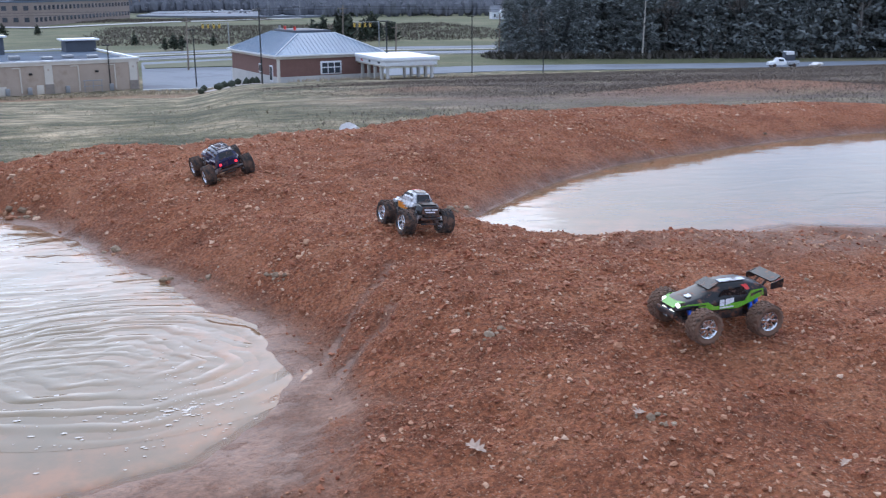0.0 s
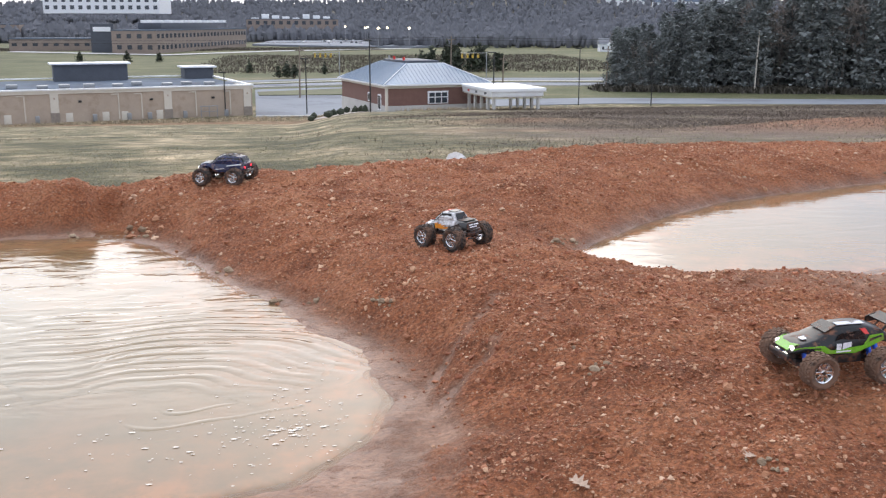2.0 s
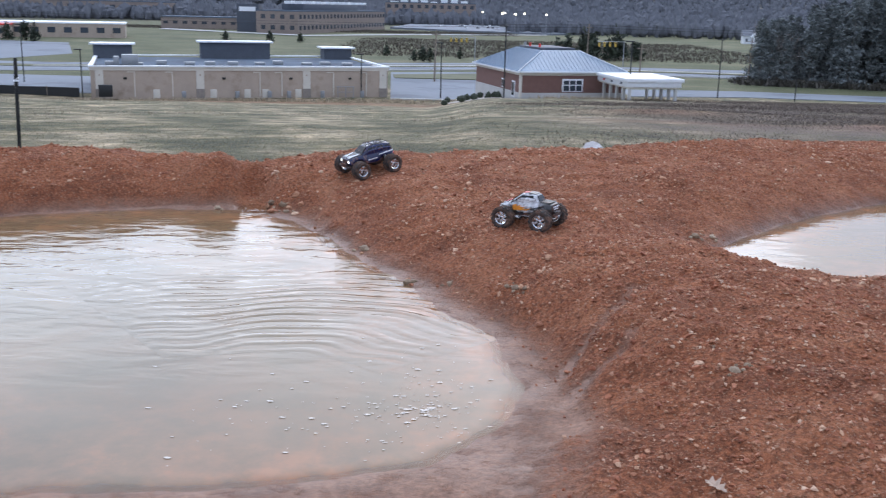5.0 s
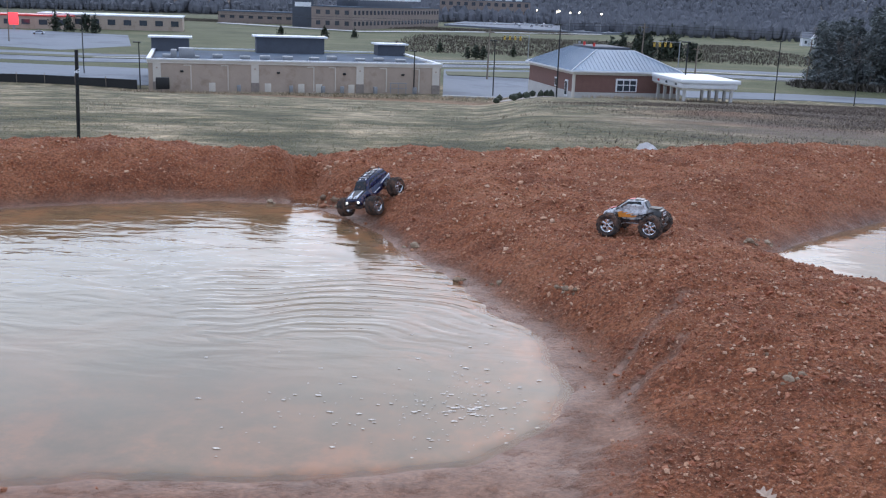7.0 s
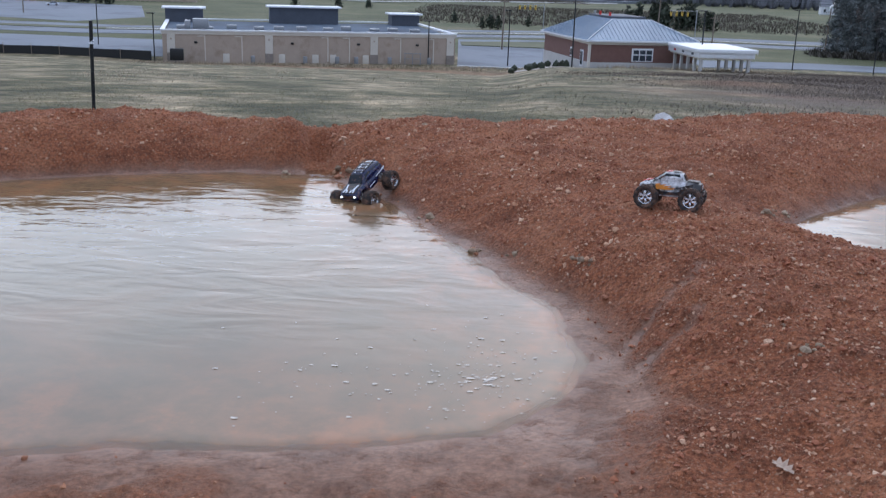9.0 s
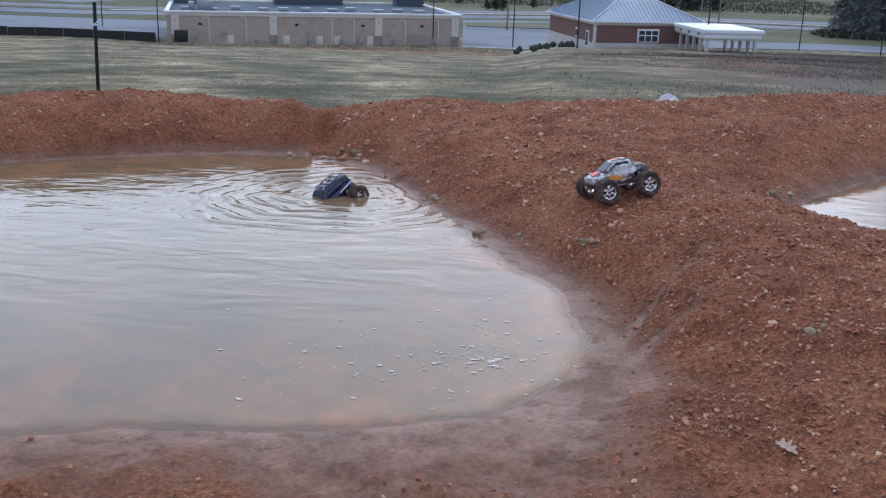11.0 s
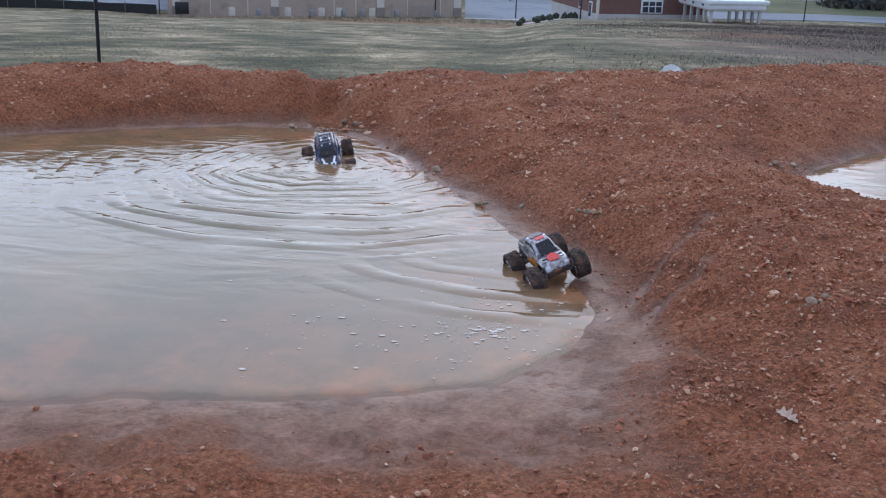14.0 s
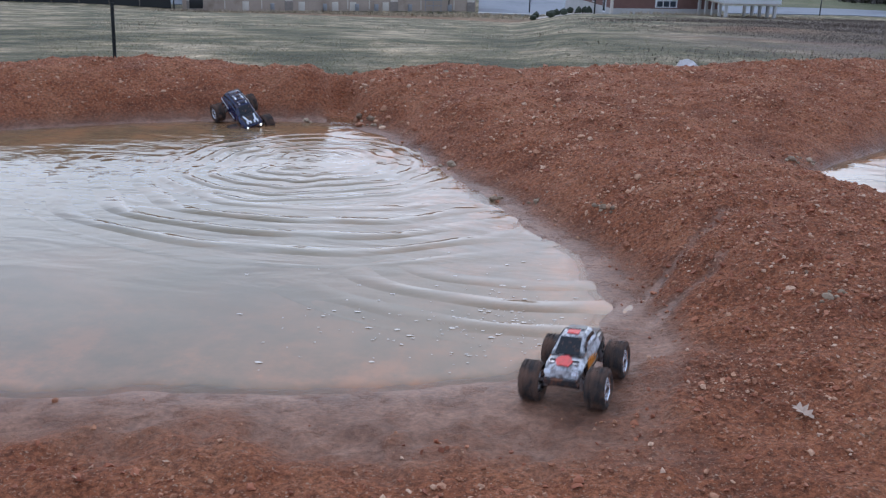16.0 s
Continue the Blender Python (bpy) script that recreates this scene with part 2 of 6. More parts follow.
def ground_material():
    m, nt, b = blank("red_soil_and_field")
    # red clay with pale grit
    clay = ramp(nt, tex(nt, 2.3, 8, 0.65), [(0.28, (0.195, 0.066, 0.030)), (0.5, (0.322, 0.116, 0.053)), (0.72, (0.415, 0.177, 0.088))])
    clay = mixc(nt, 0.68, clay, ramp(nt, tex(nt, 46, 6, 0.75), [(0.38, (0.22, 0.19, 0.18)), (0.63, (1.6, 1.55, 1.50))]), "MULTIPLY")
    grit = ramp(nt, tex(nt, 85, 3, 0.6), [(0.59, (0, 0, 0)), (0.66, (1, 1, 1))])
    clay = mixc(nt, math_node(nt, "MULTIPLY", grit, 0.7), clay, (0.50, 0.32, 0.21))
    # wet mud by the water: greyer and smoother
    wet = attribute(nt, "wet")
    ragged = math_node(nt, "MULTIPLY", math_node(nt, "SUBTRACT", tex(nt, 6.5, 8, 0.68), 0.5), 0.8)
    wet = ramp(nt, math_node(nt, "ADD", wet, ragged), [(0.34, (0, 0, 0)), (0.98, (1, 1, 1))])
    mud = ramp(nt, tex(nt, 4, 7, 0.6), [(0.35, (0.178, 0.090, 0.056)), (0.5, (0.228, 0.119, 0.075)), (0.65, (0.285, 0.156, 0.102))])
    mud = mixc(nt, 0.8, mud, ramp(nt, tex(nt, 40, 6, 0.72), [(0.36, (0.5, 0.47, 0.45)), (0.66, (1.2, 1.18, 1.16))]), "MULTIPLY")
    soil = mixc(nt, wet, clay, mud)
    # winter grass behind the bank
    far = attribute(nt, "field")
    grass = ramp(nt, tex(nt, 0.20, 10, 0.78, (1.0, 0.62, 1)), [(0.40, (0.070, 0.070, 0.038)), (0.48, (0.140, 0.131, 0.076)), (0.55, (0.26, 0.221, 0.145)), (0.62, (0.45, 0.378, 0.26))])
    grass = mixc(nt, 0.6, grass, ramp(nt, tex(nt, 3.1, 8, 0.82, (1, 0.6, 1)), [(0.34, (0.30, 0.31, 0.28)), (0.66, (1.6, 1.52, 1.42))]), "MULTIPLY")
    grass = mixc(nt, 0.6, grass, ramp(nt, tex(nt, 0.55, 10, 0.80, (1, 0.55, 1)), [(0.38, (0.50, 0.52, 0.47)), (0.50, (0.95, 0.94, 0.90)), (0.62, (1.65, 1.50, 1.36))]), "MULTIPLY")
    brush = attribute(nt, "brush")
    brush = math_node(nt, "MULTIPLY", brush, ramp(nt, tex(nt, 0.22, 6, 0.6), [(0.32, (0.2, 0.2, 0.2)), (0.5, (1, 1, 1))]), True)
    grass = mixc(nt, brush, grass, ramp(nt, tex(nt, 0.5, 8, 0.7), [(0.3, (0.085, 0.068, 0.056)), (0.55, (0.15, 0.115, 0.088)), (0.75, (0.25, 0.165, 0.115))]))
    # mown olive turf on the valley floor
    turf = ramp(nt, tex(nt, 0.045, 9, 0.7), [(0.35, (0.072, 0.080, 0.038)), (0.55, (0.115, 0.118, 0.060)), (0.72, (0.185, 0.162, 0.095))])
    grass = mixc(nt, attribute(nt, "valley"), grass, turf)
    bare = attribute(nt, "bare")
    grass = mixc(nt, bare, grass, ramp(nt, tex(nt, 1.2, 7, 0.65), [(0.35, (0.18, 0.08, 0.045)), (0.7, (0.32, 0.17, 0.10))]))
    wood = attribute(nt, "wood")
    grass = mixc(nt, wood, grass, ramp(nt, tex(nt, 0.03, 8, 0.72), [(0.35, (0.022, 0.026, 0.022)), (0.52, (0.055, 0.05, 0.042)), (0.7, (0.10, 0.085, 0.07))]))
    nt.links.new(mixc(nt, far, soil, grass), b.inputs["Base Color"])
    rough = math_node(nt, "SUBTRACT", math_node(nt, "SUBTRACT", 0.92, math_node(nt, "MULTIPLY", wet, 0.22)), math_node(nt, "MULTIPLY", attribute(nt, "shore"), 0.34), True)
    nt.links.new(rough, b.inputs["Roughness"])
    b.inputs["Specular IOR Level"].default_value = 0.26
    hgt = math_node(nt, "ADD", tex(nt, 38, 6, 0.7), math_node(nt, "MULTIPLY", tex(nt, 9, 5, 0.6), 1.5))
    dry = math_node(nt, "SUBTRACT", 1.0, math_node(nt, "MULTIPLY", wet, 0.88))
    bump(nt, math_node(nt, "MULTIPLY", hgt, dry), 1.0, 0.036, b)
    return m


def build_ground():
    xs, ys = spaced(-5.2, 6.2, 0.036, 4200, 1.045), spaced(1.9, 11.4, 0.036, 4200, 1.045)
    ys = ys[ys > -400]
    gx, gy = np.meshgrid(xs, ys)
    z, dl, dr, dc = ground_height(gx, gy)
    wet = np.clip(1.35 - np.clip(dl, 0, 9) / (beach_width(gx, gy) + 0.10), 0, 1) + np.exp(-np.clip(dr, 0, 9) / 0.15)
    near = np.clip(1.35 - z / 0.11, 0, 1) * np.clip((4.3 - gy) / 0.6, 0, 1) * np.clip((gy - 2.42 - 0.25 * fbm(gx, gy, 1.6, 3, 51)) / 0.3, 0, 1) * np.clip((1.25 - gx + 0.4 * fbm(gx, gy, 2, 3, 52)) / 0.4, 0, 1)
    flat = np.exp(-((gx - 4.1) ** 2 / 4.5 + (gy - 5.42) ** 2 / 0.32))
    gully = rut_depth(gx, gy)
    wet = np.clip(wet + near * 1.0 + flat * 1.0 + gully * 0.75, 0, 1)
    wet = np.maximum(wet, np.clip((0.10 - np.minimum(dl, dr)) / 0.12, 0, 1.4))
    field = np.clip((dc - 0.55 - 0.5 * fbm(gx, gy, 1.5, 3, 41)) / 0.5, 0, 1)
    d = np.hypot(gx, gy)
    brush = np.clip((gx - 0.10 * gy + 5 * fbm(gx, gy, 0.08, 3, 61)) / (0.22 * gy + 1), 0, 1) * np.clip((d - 24) / 14, 0, 1) * np.clip((205 - d) / 20, 0, 1)
    bare = np.exp(-(((gx - 25.5) / 7) ** 2 + ((gy - 42) / 5) ** 2)) * 1.4 + 0.7 * np.exp(-(((gx - 13) / 4) ** 2 + ((gy - 60) / 3) ** 2)) + 0.8 * np.exp(-(((gx + 18) / 40) ** 2 + ((gy - 163) / 7) ** 2)) + 0.35 * np.exp(-(((gx - 10) / 5) ** 2 + ((gy - 45) / 3) ** 2))
    wood = np.clip((d - 760) / 120, 0, 1)
    valley = np.clip((gy - 196 + 12 * fbm(gx, gy, 0.05, 2, 71)) / 12, 0, 1)
    me = grid_mesh("ground", xs, ys, z, {"wet": wet, "field": field, "brush": brush, "bare": np.clip(bare, 0, 1), "wood": wood, "valley": valley, "shore": np.exp(-np.clip(np.minimum(dl, dr), 0, 9) / 0.13) + 0.8 * np.exp(-((gx - 0.35) ** 2 / 0.06 + (gy - 3.36) ** 2 / 0.05)) + 0.35 * gully})
    me.materials.append(ground_material())
    return tagged(new("ground", me), "red clay banks round rain pools with grassy field behind", "ground", kind="structure")


build_ground()


def water_material(name, ripple):
    m, nt, b = blank(name)
    swirl = tex(nt, 0.9, 6, 0.58)
    swirl.node.inputs["Distortion"].default_value = 1.6
    silt = ramp(nt, swirl, [(0.30, (0.130, 0.104, 0.054)), (0.5, (0.155, 0.116, 0.060)), (0.68, (0.200, 0.132, 0.068))])
    # orange silt stirred up where the water is shallow
    silt = mixc(nt, attribute(nt, "shallow"), silt, ramp(nt, tex(nt, 2.9, 8, 0.68), [(0.36, (0.165, 0.108, 0.060)), (0.50, (0.245, 0.135, 0.072)), (0.62, (0.37, 0.165, 0.078))]))
    b.inputs["Roughness"].default_value = 0.06
    b.inputs["IOR"].default_value = 1.333
    b.inputs["Specular IOR Level"].default_value = 0.42
    nt.links.new(silt, b.inputs["Base Color"])
    # open water is ruffled, the shallows by the near shore are calm
    place, axes, calm = nt.nodes.new("ShaderNodeNewGeometry"), nt.nodes.new("ShaderNodeSeparateXYZ"), nt.nodes.new("ShaderNodeMapRange")
    nt.links.new(place.outputs["Position"], axes.inputs["Vector"])
    nt.links.new(axes.outputs["Y"], calm.inputs["Value"])
    for key, value in (("From Min", 3.9), ("From Max", 5.4), ("To Min", 0.06), ("To Max", 1.0)):
        calm.inputs[key].default_value = value
    broad = tex(nt, 2.2, 3, 0.5, (0.75, 1.7, 1))
    broad.node.inputs["Distortion"].default_value = 0.9
    fine = tex(nt, 6.5, 3, 0.55, (0.55, 1.35, 1))
    fine.node.inputs["Distortion"].default_value = 0.7
    waves = math_node(nt, "ADD", broad, math_node(nt, "MULTIPLY", fine, 0.34))
    bump(nt, math_node(nt, "MULTIPLY", waves, calm.outputs["Result"]), ripple, 0.06, b)
    # thin water at the rim lets the mud show through
    nt.links.new(math_node(nt, "SUBTRACT", 1.0, attribute(nt, "thin")), b.inputs["Alpha"])
    return m


def build_water(name, shore, level, mat, label):
    xs = np.arange(min(p[0] for p in shore) - 0.4, max(p[0] for p in shore) + 0.4, 0.05)
    ys = np.arange(min(p[1] for p in shore) - 0.4, max(p[1] for p in shore) + 0.4, 0.05)
    gx, gy = np.meshgrid(xs, ys)
    height, dl, dr, dc = ground_height(gx, gy)
    d = dl if name == "water_left" else dr
    idx = np.arange(gx.size).reshape(gx.shape)
    quads = np.stack([idx[:-1, :-1], idx[:-1, 1:], idx[1:, 1:], idx[1:, :-1]], -1)
    quads = quads[d[:-1, :-1] < 0.3]
    used = np.unique(quads)
    order = np.zeros(gx.size, int)
    order[used] = np.arange(len(used))
    me = bpy.data.meshes.new(name)
    me.from_pydata(np.stack([gx.ravel()[used], gy.ravel()[used], np.full(len(used), level)], 1).tolist(), [], order[quads].tolist())
    thin = np.clip(0.45 + d.ravel()[used] / 0.22, 0, 0.6)
    me.attributes.new("thin", "FLOAT", "POINT").data.foreach_set("value", thin.astype(np.float32))
    shallow = np.exp(d.ravel()[used] / 0.55) * 0.9
    me.attributes.new("shallow", "FLOAT", "POINT").data.foreach_set("value", np.clip(shallow, 0, 0.9).astype(np.float32))
    me.materials.append(mat)
    return tagged(new(name, me), label, "water", kind="structure")


WATER = water_material("brown_water_rippled", 0.18)
build_water("water_left", LEFT_SHORE, WATER_LEFT, WATER, "brown muddy pool water with ripples reflecting cloud")
build_water("water_right", RIGHT_SHORE, WATER_RIGHT, water_material("brown_water_still", 0.05), "still muddy pool water mirroring the pale sky")


# -- builders -----------------------------------------------------------------------------------
def finish(bm, name, mat, angle=38):
    bmesh.ops.recalc_face_normals(bm, faces=bm.faces[:])
    for e in bm.edges:
        e.smooth = len(e.link_faces) == 2 and e.calc_face_angle(0) < radians(angle)
    for f in bm.faces:
        f.smooth = True
    me = bpy.data.meshes.new(name)
    bm.to_mesh(me)
    bm.free()
    me.materials.append(mat)
    return me


def part(name, bm, material, parent, label="", m=None):
    ob = new(name, finish(bm, name, material))
    ob.parent = parent
    if m is not None:
        ob.matrix_basis = m
    return tagged(ob, label)


def thing(name, label, category, group="", kind="", m=None):
    ob = tagged(new(name), label, category, group, kind)
    ob.empty_display_size = 0.1
    if m is not None:
        ob.matrix_basis = m
    return ob


def add_box(bm, x0, x1, y0, y1, z0, z1, bevel=0.0, m=None):
    mat = Matrix.Translation(((x0 + x1) / 2, (y0 + y1) / 2, (z0 + z1) / 2)) @ Matrix.Diagonal((abs(x1 - x0), abs(y1 - y0), abs(z1 - z0), 1))
    r = bmesh.ops.create_cube(bm, size=1.0, matrix=(m or Matrix()) @ mat)
    if bevel:
        es = list({e for v in r["verts"] for e in v.link_edges})
        bmesh.ops.bevel(bm, geom=es, offset=bevel, segments=2, affect="EDGES", profile=0.5)
    return bm


def box(x0, x1, y0, y1, z0, z1, bevel=0.0):
    return add_box(bmesh.new(), x0, x1, y0, y1, z0, z1, bevel)


def add_rod(bm, a, b, r0, r1=None, seg=8):
    a, b = Vector(a), Vector(b)
    d = b - a
    m = Matrix.Translation((a + b) / 2) @ d.to_track_quat("Z", "Y").to_matrix().to_4x4()
    bmesh.ops.create_cone(bm, cap_ends=True, segments=seg, radius1=r0, radius2=r0 if r1 is None else r1, depth=d.length, matrix=m)
    return bm


def rod(a, b, r0, r1=None, seg=8):
    return add_rod(bmesh.new(), a, b, r0, r1, seg)


def lathe(profile, seg=28, axis="Y"):
    """A ring turned round the y axis from (y, radius) pairs."""
    bm = bmesh.new()
    rings = []
    for s in range(seg):
        a = 2 * math.pi * s / seg
        rings.append([bm.verts.new((r * math.cos(a), y, r * math.sin(a))) for y, r in profile])
    for s in range(seg):
        p, q = rings[s], rings[(s + 1) % seg]
        for i in range(len(profile) - 1):
            bm.faces.new((p[i], p[i + 1], q[i + 1], q[i]))
    return bm


def loft(sections, pinch=0.25):
    """A shell through cross-sections (x, z low, z high, width low, width high), with rounded shoulders."""
    bm = bmesh.new()
    rings = []
    for x, z0, z1, w0, w1 in sections:
        h, ring = z1 - z0, []
        half = [(w0 / 2, z0), (w0 / 2 * 1.02 + 0 * w1, z0 + h * 0.45), ((w0 * 0.35 + w1 * 0.65) / 2, z1 - h * pinch), (w1 / 2, z1 - h * pinch * 0.30), (w1 / 2 * 0.86, z1 - h * 0.02), (w1 / 2 * 0.4, z1 + h * 0.03)]
        for y, z in half:
            ring.append((x, y, z))
        for y, z in half[::-1]:
            ring.append((x, -y, z))
        rings.append([bm.verts.new(c) for c in ring])
    n = len(rings[0])
    for p, q in zip(rings, rings[1:]):
        for i in range(n):
            bm.faces.new((p[i], p[(i + 1) % n], q[(i + 1) % n], q[i]))
    bm.faces.new(rings[0])
    bm.faces.new(rings[-1][::-1])
    return bm


def plate(points, thick, normal):
    """A thin raised plate from points in order."""
    bm = bmesh.new()
    n = Vector(normal).normalized() * thick
    lo = [bm.verts.new(Vector(p)) for p in points]
    hi = [bm.verts.new(Vector(p) + n) for p in points]
    k = len(points)
    bm.faces.new(hi)
    bm.faces.new(lo[::-1])
    for i in range(k):
        bm.faces.new((lo[i], lo[(i + 1) % k], hi[(i + 1) % k], hi[i]))
    return bm


def merge(*bms):
    out = bmesh.new()
    for b in bms:
        me = bpy.data.meshes.new("tmp")
        b.to_mesh(me)
        b.free()
        out.from_mesh(me)
        bpy.data.meshes.remove(me)
    return out


# -- model trucks ----------------------------------------------------------------------------------
CLAY_DUST = (0.19, 0.085, 0.05)
RUBBER = surface("muddy_rubber", (0.022, 0.02, 0.019), 0.75, spread=0.4, scale=20, relief=0.002, dirt=(0.15, 0.088, 0.06), dirt_amount=0.55, dirt_scale=22)
RUBBER_BROWN = surface("clay_caked_rubber", (0.035, 0.028, 0.024), 0.8, spread=0.4, scale=20, relief=0.003, dirt=(0.155, 0.092, 0.062), dirt_amount=0.95, dirt_scale=18)
CHROME = surface("scuffed_chrome", (0.74, 0.75, 0.77), 0.22, 1.0, 0.15, 30, dirt=CLAY_DUST, dirt_amount=0.25, dirt_scale=40)
DARK_PLASTIC = surface("black_plastic", (0.016, 0.016, 0.018), 0.5, spread=0.3, scale=25, dirt=CLAY_DUST, dirt_amount=0.42, dirt_scale=26)
ALUMINIUM = surface("brushed_aluminium", (0.5, 0.5, 0.52), 0.35, 1.0, 0.15, 40, dirt=CLAY_DUST, dirt_amount=0.3, dirt_scale=40)
BLUE_METAL = surface("blue_anodised", (0.03, 0.10, 0.55), 0.35, 0.6, 0.2, 40)
TINTED = surface("smoked_window", (0.010, 0.011, 0.013), 0.2, spread=0.2, scale=20, spec=0.4, dirt=CLAY_DUST, dirt_amount=0.2, dirt_scale=30)
GREEN_PAINT = surface("lime_green_paint", (0.16, 0.42, 0.035), 0.25, spread=0.12, scale=12, coat=0.5, dirt=CLAY_DUST, dirt_amount=0.22, dirt_scale=28)
BLACK_PAINT = surface("gloss_black_paint", (0.010, 0.011, 0.013), 0.34, spread=0.3, scale=12, coat=0.1, spec=0.3, dirt=CLAY_DUST, dirt_amount=0.25, dirt_scale=30)
SILVER_PAINT = surface("silver_paint", (0.46, 0.50, 0.56), 0.34, 0.35, 0.25, 14, coat=0.3, dirt=(0.12, 0.085, 0.065), dirt_amount=0.34, dirt_scale=34)


def printed_shell():
    m, nt, b = blank("printed_silver_shell")
    col = ramp(nt, tex(nt, 24, 5, 0.62), [(0.34, (0.02, 0.02, 0.022)), (0.42, (0.16, 0.155, 0.15)), (0.49, (0.44, 0.44, 0.45)), (0.64, (0.70, 0.70, 0.71))])
    col = mixc(nt, ramp(nt, tex(nt, 40, 6, 0.7), [(0.52, (0, 0, 0)), (0.64, (0.8, 0.8, 0.8))]), col, (0.15, 0.105, 0.08))
    # the printed pattern runs to black over the load bed
    co, ax = nt.nodes.new("ShaderNodeTexCoord"), nt.nodes.new("ShaderNodeSeparateXYZ")
    nt.links.new(co.outputs["Object"], ax.inputs["Vector"])
    tail = math_node(nt, "ADD", math_node(nt, "MULTIPLY", ax.outputs["X"], -14.0), math_node(nt, "MULTIPLY", tex(nt, 30, 4, 0.6), 1.3))
    col = mixc(nt, math_node(nt, "SUBTRACT", tail, 1.95, True), col, (0.02, 0.018, 0.017))
    nt.links.new(col, b.inputs["Base Color"])
    b.inputs["Roughness"].default_value, b.inputs["Coat Weight"].default_value = 0.3, 0.3
    return m


PRINTED_SHELL = printed_shell()
NAVY_PAINT = surface("navy_blue_paint", (0.006, 0.011, 0.052), 0.26, 0.0, 0.4, 16, coat=0.25, dirt=CLAY_DUST, dirt_amount=0.24, dirt_scale=26)
WHITE_TRIM = surface("white_decal", (0.72, 0.74, 0.78), 0.35, spread=0.12, scale=30, dirt=CLAY_DUST, dirt_amount=0.2, dirt_scale=40)
ORANGE_TRIM = surface("orange_flame_decal", (0.72, 0.26, 0.03), 0.35, spread=0.3, scale=26, dirt=CLAY_DUST, dirt_amount=0.2, dirt_scale=40)
RED_TRIM = surface("red_decal", (0.62, 0.035, 0.03), 0.35, spread=0.15, scale=30, dirt=CLAY_DUST, dirt_amount=0.15, dirt_scale=40)


def glow(name, colour, power):
    m, nt, b = blank(name)
    b.inputs["Base Color"].default_value = (*colour, 1)
    b.inputs["Emission Color"].default_value = (*colour, 1)
    b.inputs["Emission Strength"].default_value = power
    return m


LAMP_WHITE = glow("lit_white_led", (1.0, 0.98, 0.9), 1.1)
LAMP_RED = glow("lit_red_led", (1.0, 0.03, 0.05), 1.3)


def tyre_mesh(r, w, lugs):
    prof = [(-w * 0.36, r * 0.58), (-w * 0.47, r * 0.70), (-w * 0.5, r * 0.84), (-w * 0.44, r * 0.93), (-w * 0.2, r * 0.955), (0, r * 0.96), (w * 0.2, r * 0.955), (w * 0.44, r * 0.93), (w * 0.5, r * 0.84), (w * 0.47, r * 0.70), (w * 0.36, r * 0.58)]
    bm = lathe(prof, 32)
    for row, off in ((-0.32, 0.0), (-0.10, 0.5), (0.12, 0.0), (0.33, 0.5)):
        for k in range(lugs):
            a = 2 * math.pi * (k + off) / lugs
            m = Matrix.Rotation(-a, 4, "Y") @ Matrix.Translation((r * 0.965, row * w, 0)) @ Matrix.Rotation(radians(22 if row < 0 else -22), 4, "X")
            add_box(bm, -r * 0.05, r * 0.036, -w * 0.095, w * 0.095, -math.pi * r / lugs * 0.62, math.pi * r / lugs * 0.62, 0, m)
    return bm


def rim_mesh(r, w, spokes):
    bm = lathe([(w * 0.40, r * 0.60), (w * 0.44, r * 0.575), (w * 0.40, r * 0.53), (w * 0.1, r * 0.50), (-w * 0.3, r * 0.50), (-w * 0.4, r * 0.60)], 28)
    for k in range(spokes):
        m = Matrix.Rotation(2 * math.pi * k / spokes, 4, "Y")
        add_box(bm, r * 0.10, r * 0.54, w * 0.22, w * 0.36, -r * 0.085, r * 0.085, 0.002, m)
    hub = lathe([(w * 0.40, 0.001), (w * 0.40, r * 0.13), (w * 0.34, r * 0.19), (w * 0.15, r * 0.19)], 12)
    return merge(bm, hub)


def add_wheels(truck, wheelbase, track, r, w, spokes, rubber, lugs, rim_label):
    out = []
    for sx in (1, -1):
        for sy in (1, -1):
            wheel = part("wheel", rod((0, -w * 0.3 * sy, 0), (0, w * 0.46 * sy, 0), 0.008, None, 6), DARK_PLASTIC, truck, m=pose(sx * wheelbase / 2, sy * track / 2, r))
            flip = pose(0, 0, 0, 0, 0, 0 if sy > 0 else 180)
            part("tyre", tyre_mesh(r, w, lugs), rubber, wheel, "chunky tread tyre caked in red clay", flip)
            part("rim", rim_mesh(r, w, spokes), CHROME, wheel, rim_label, flip)
            out.append((wheel, sx * wheelbase / 2, sy * track / 2, r))
    return out


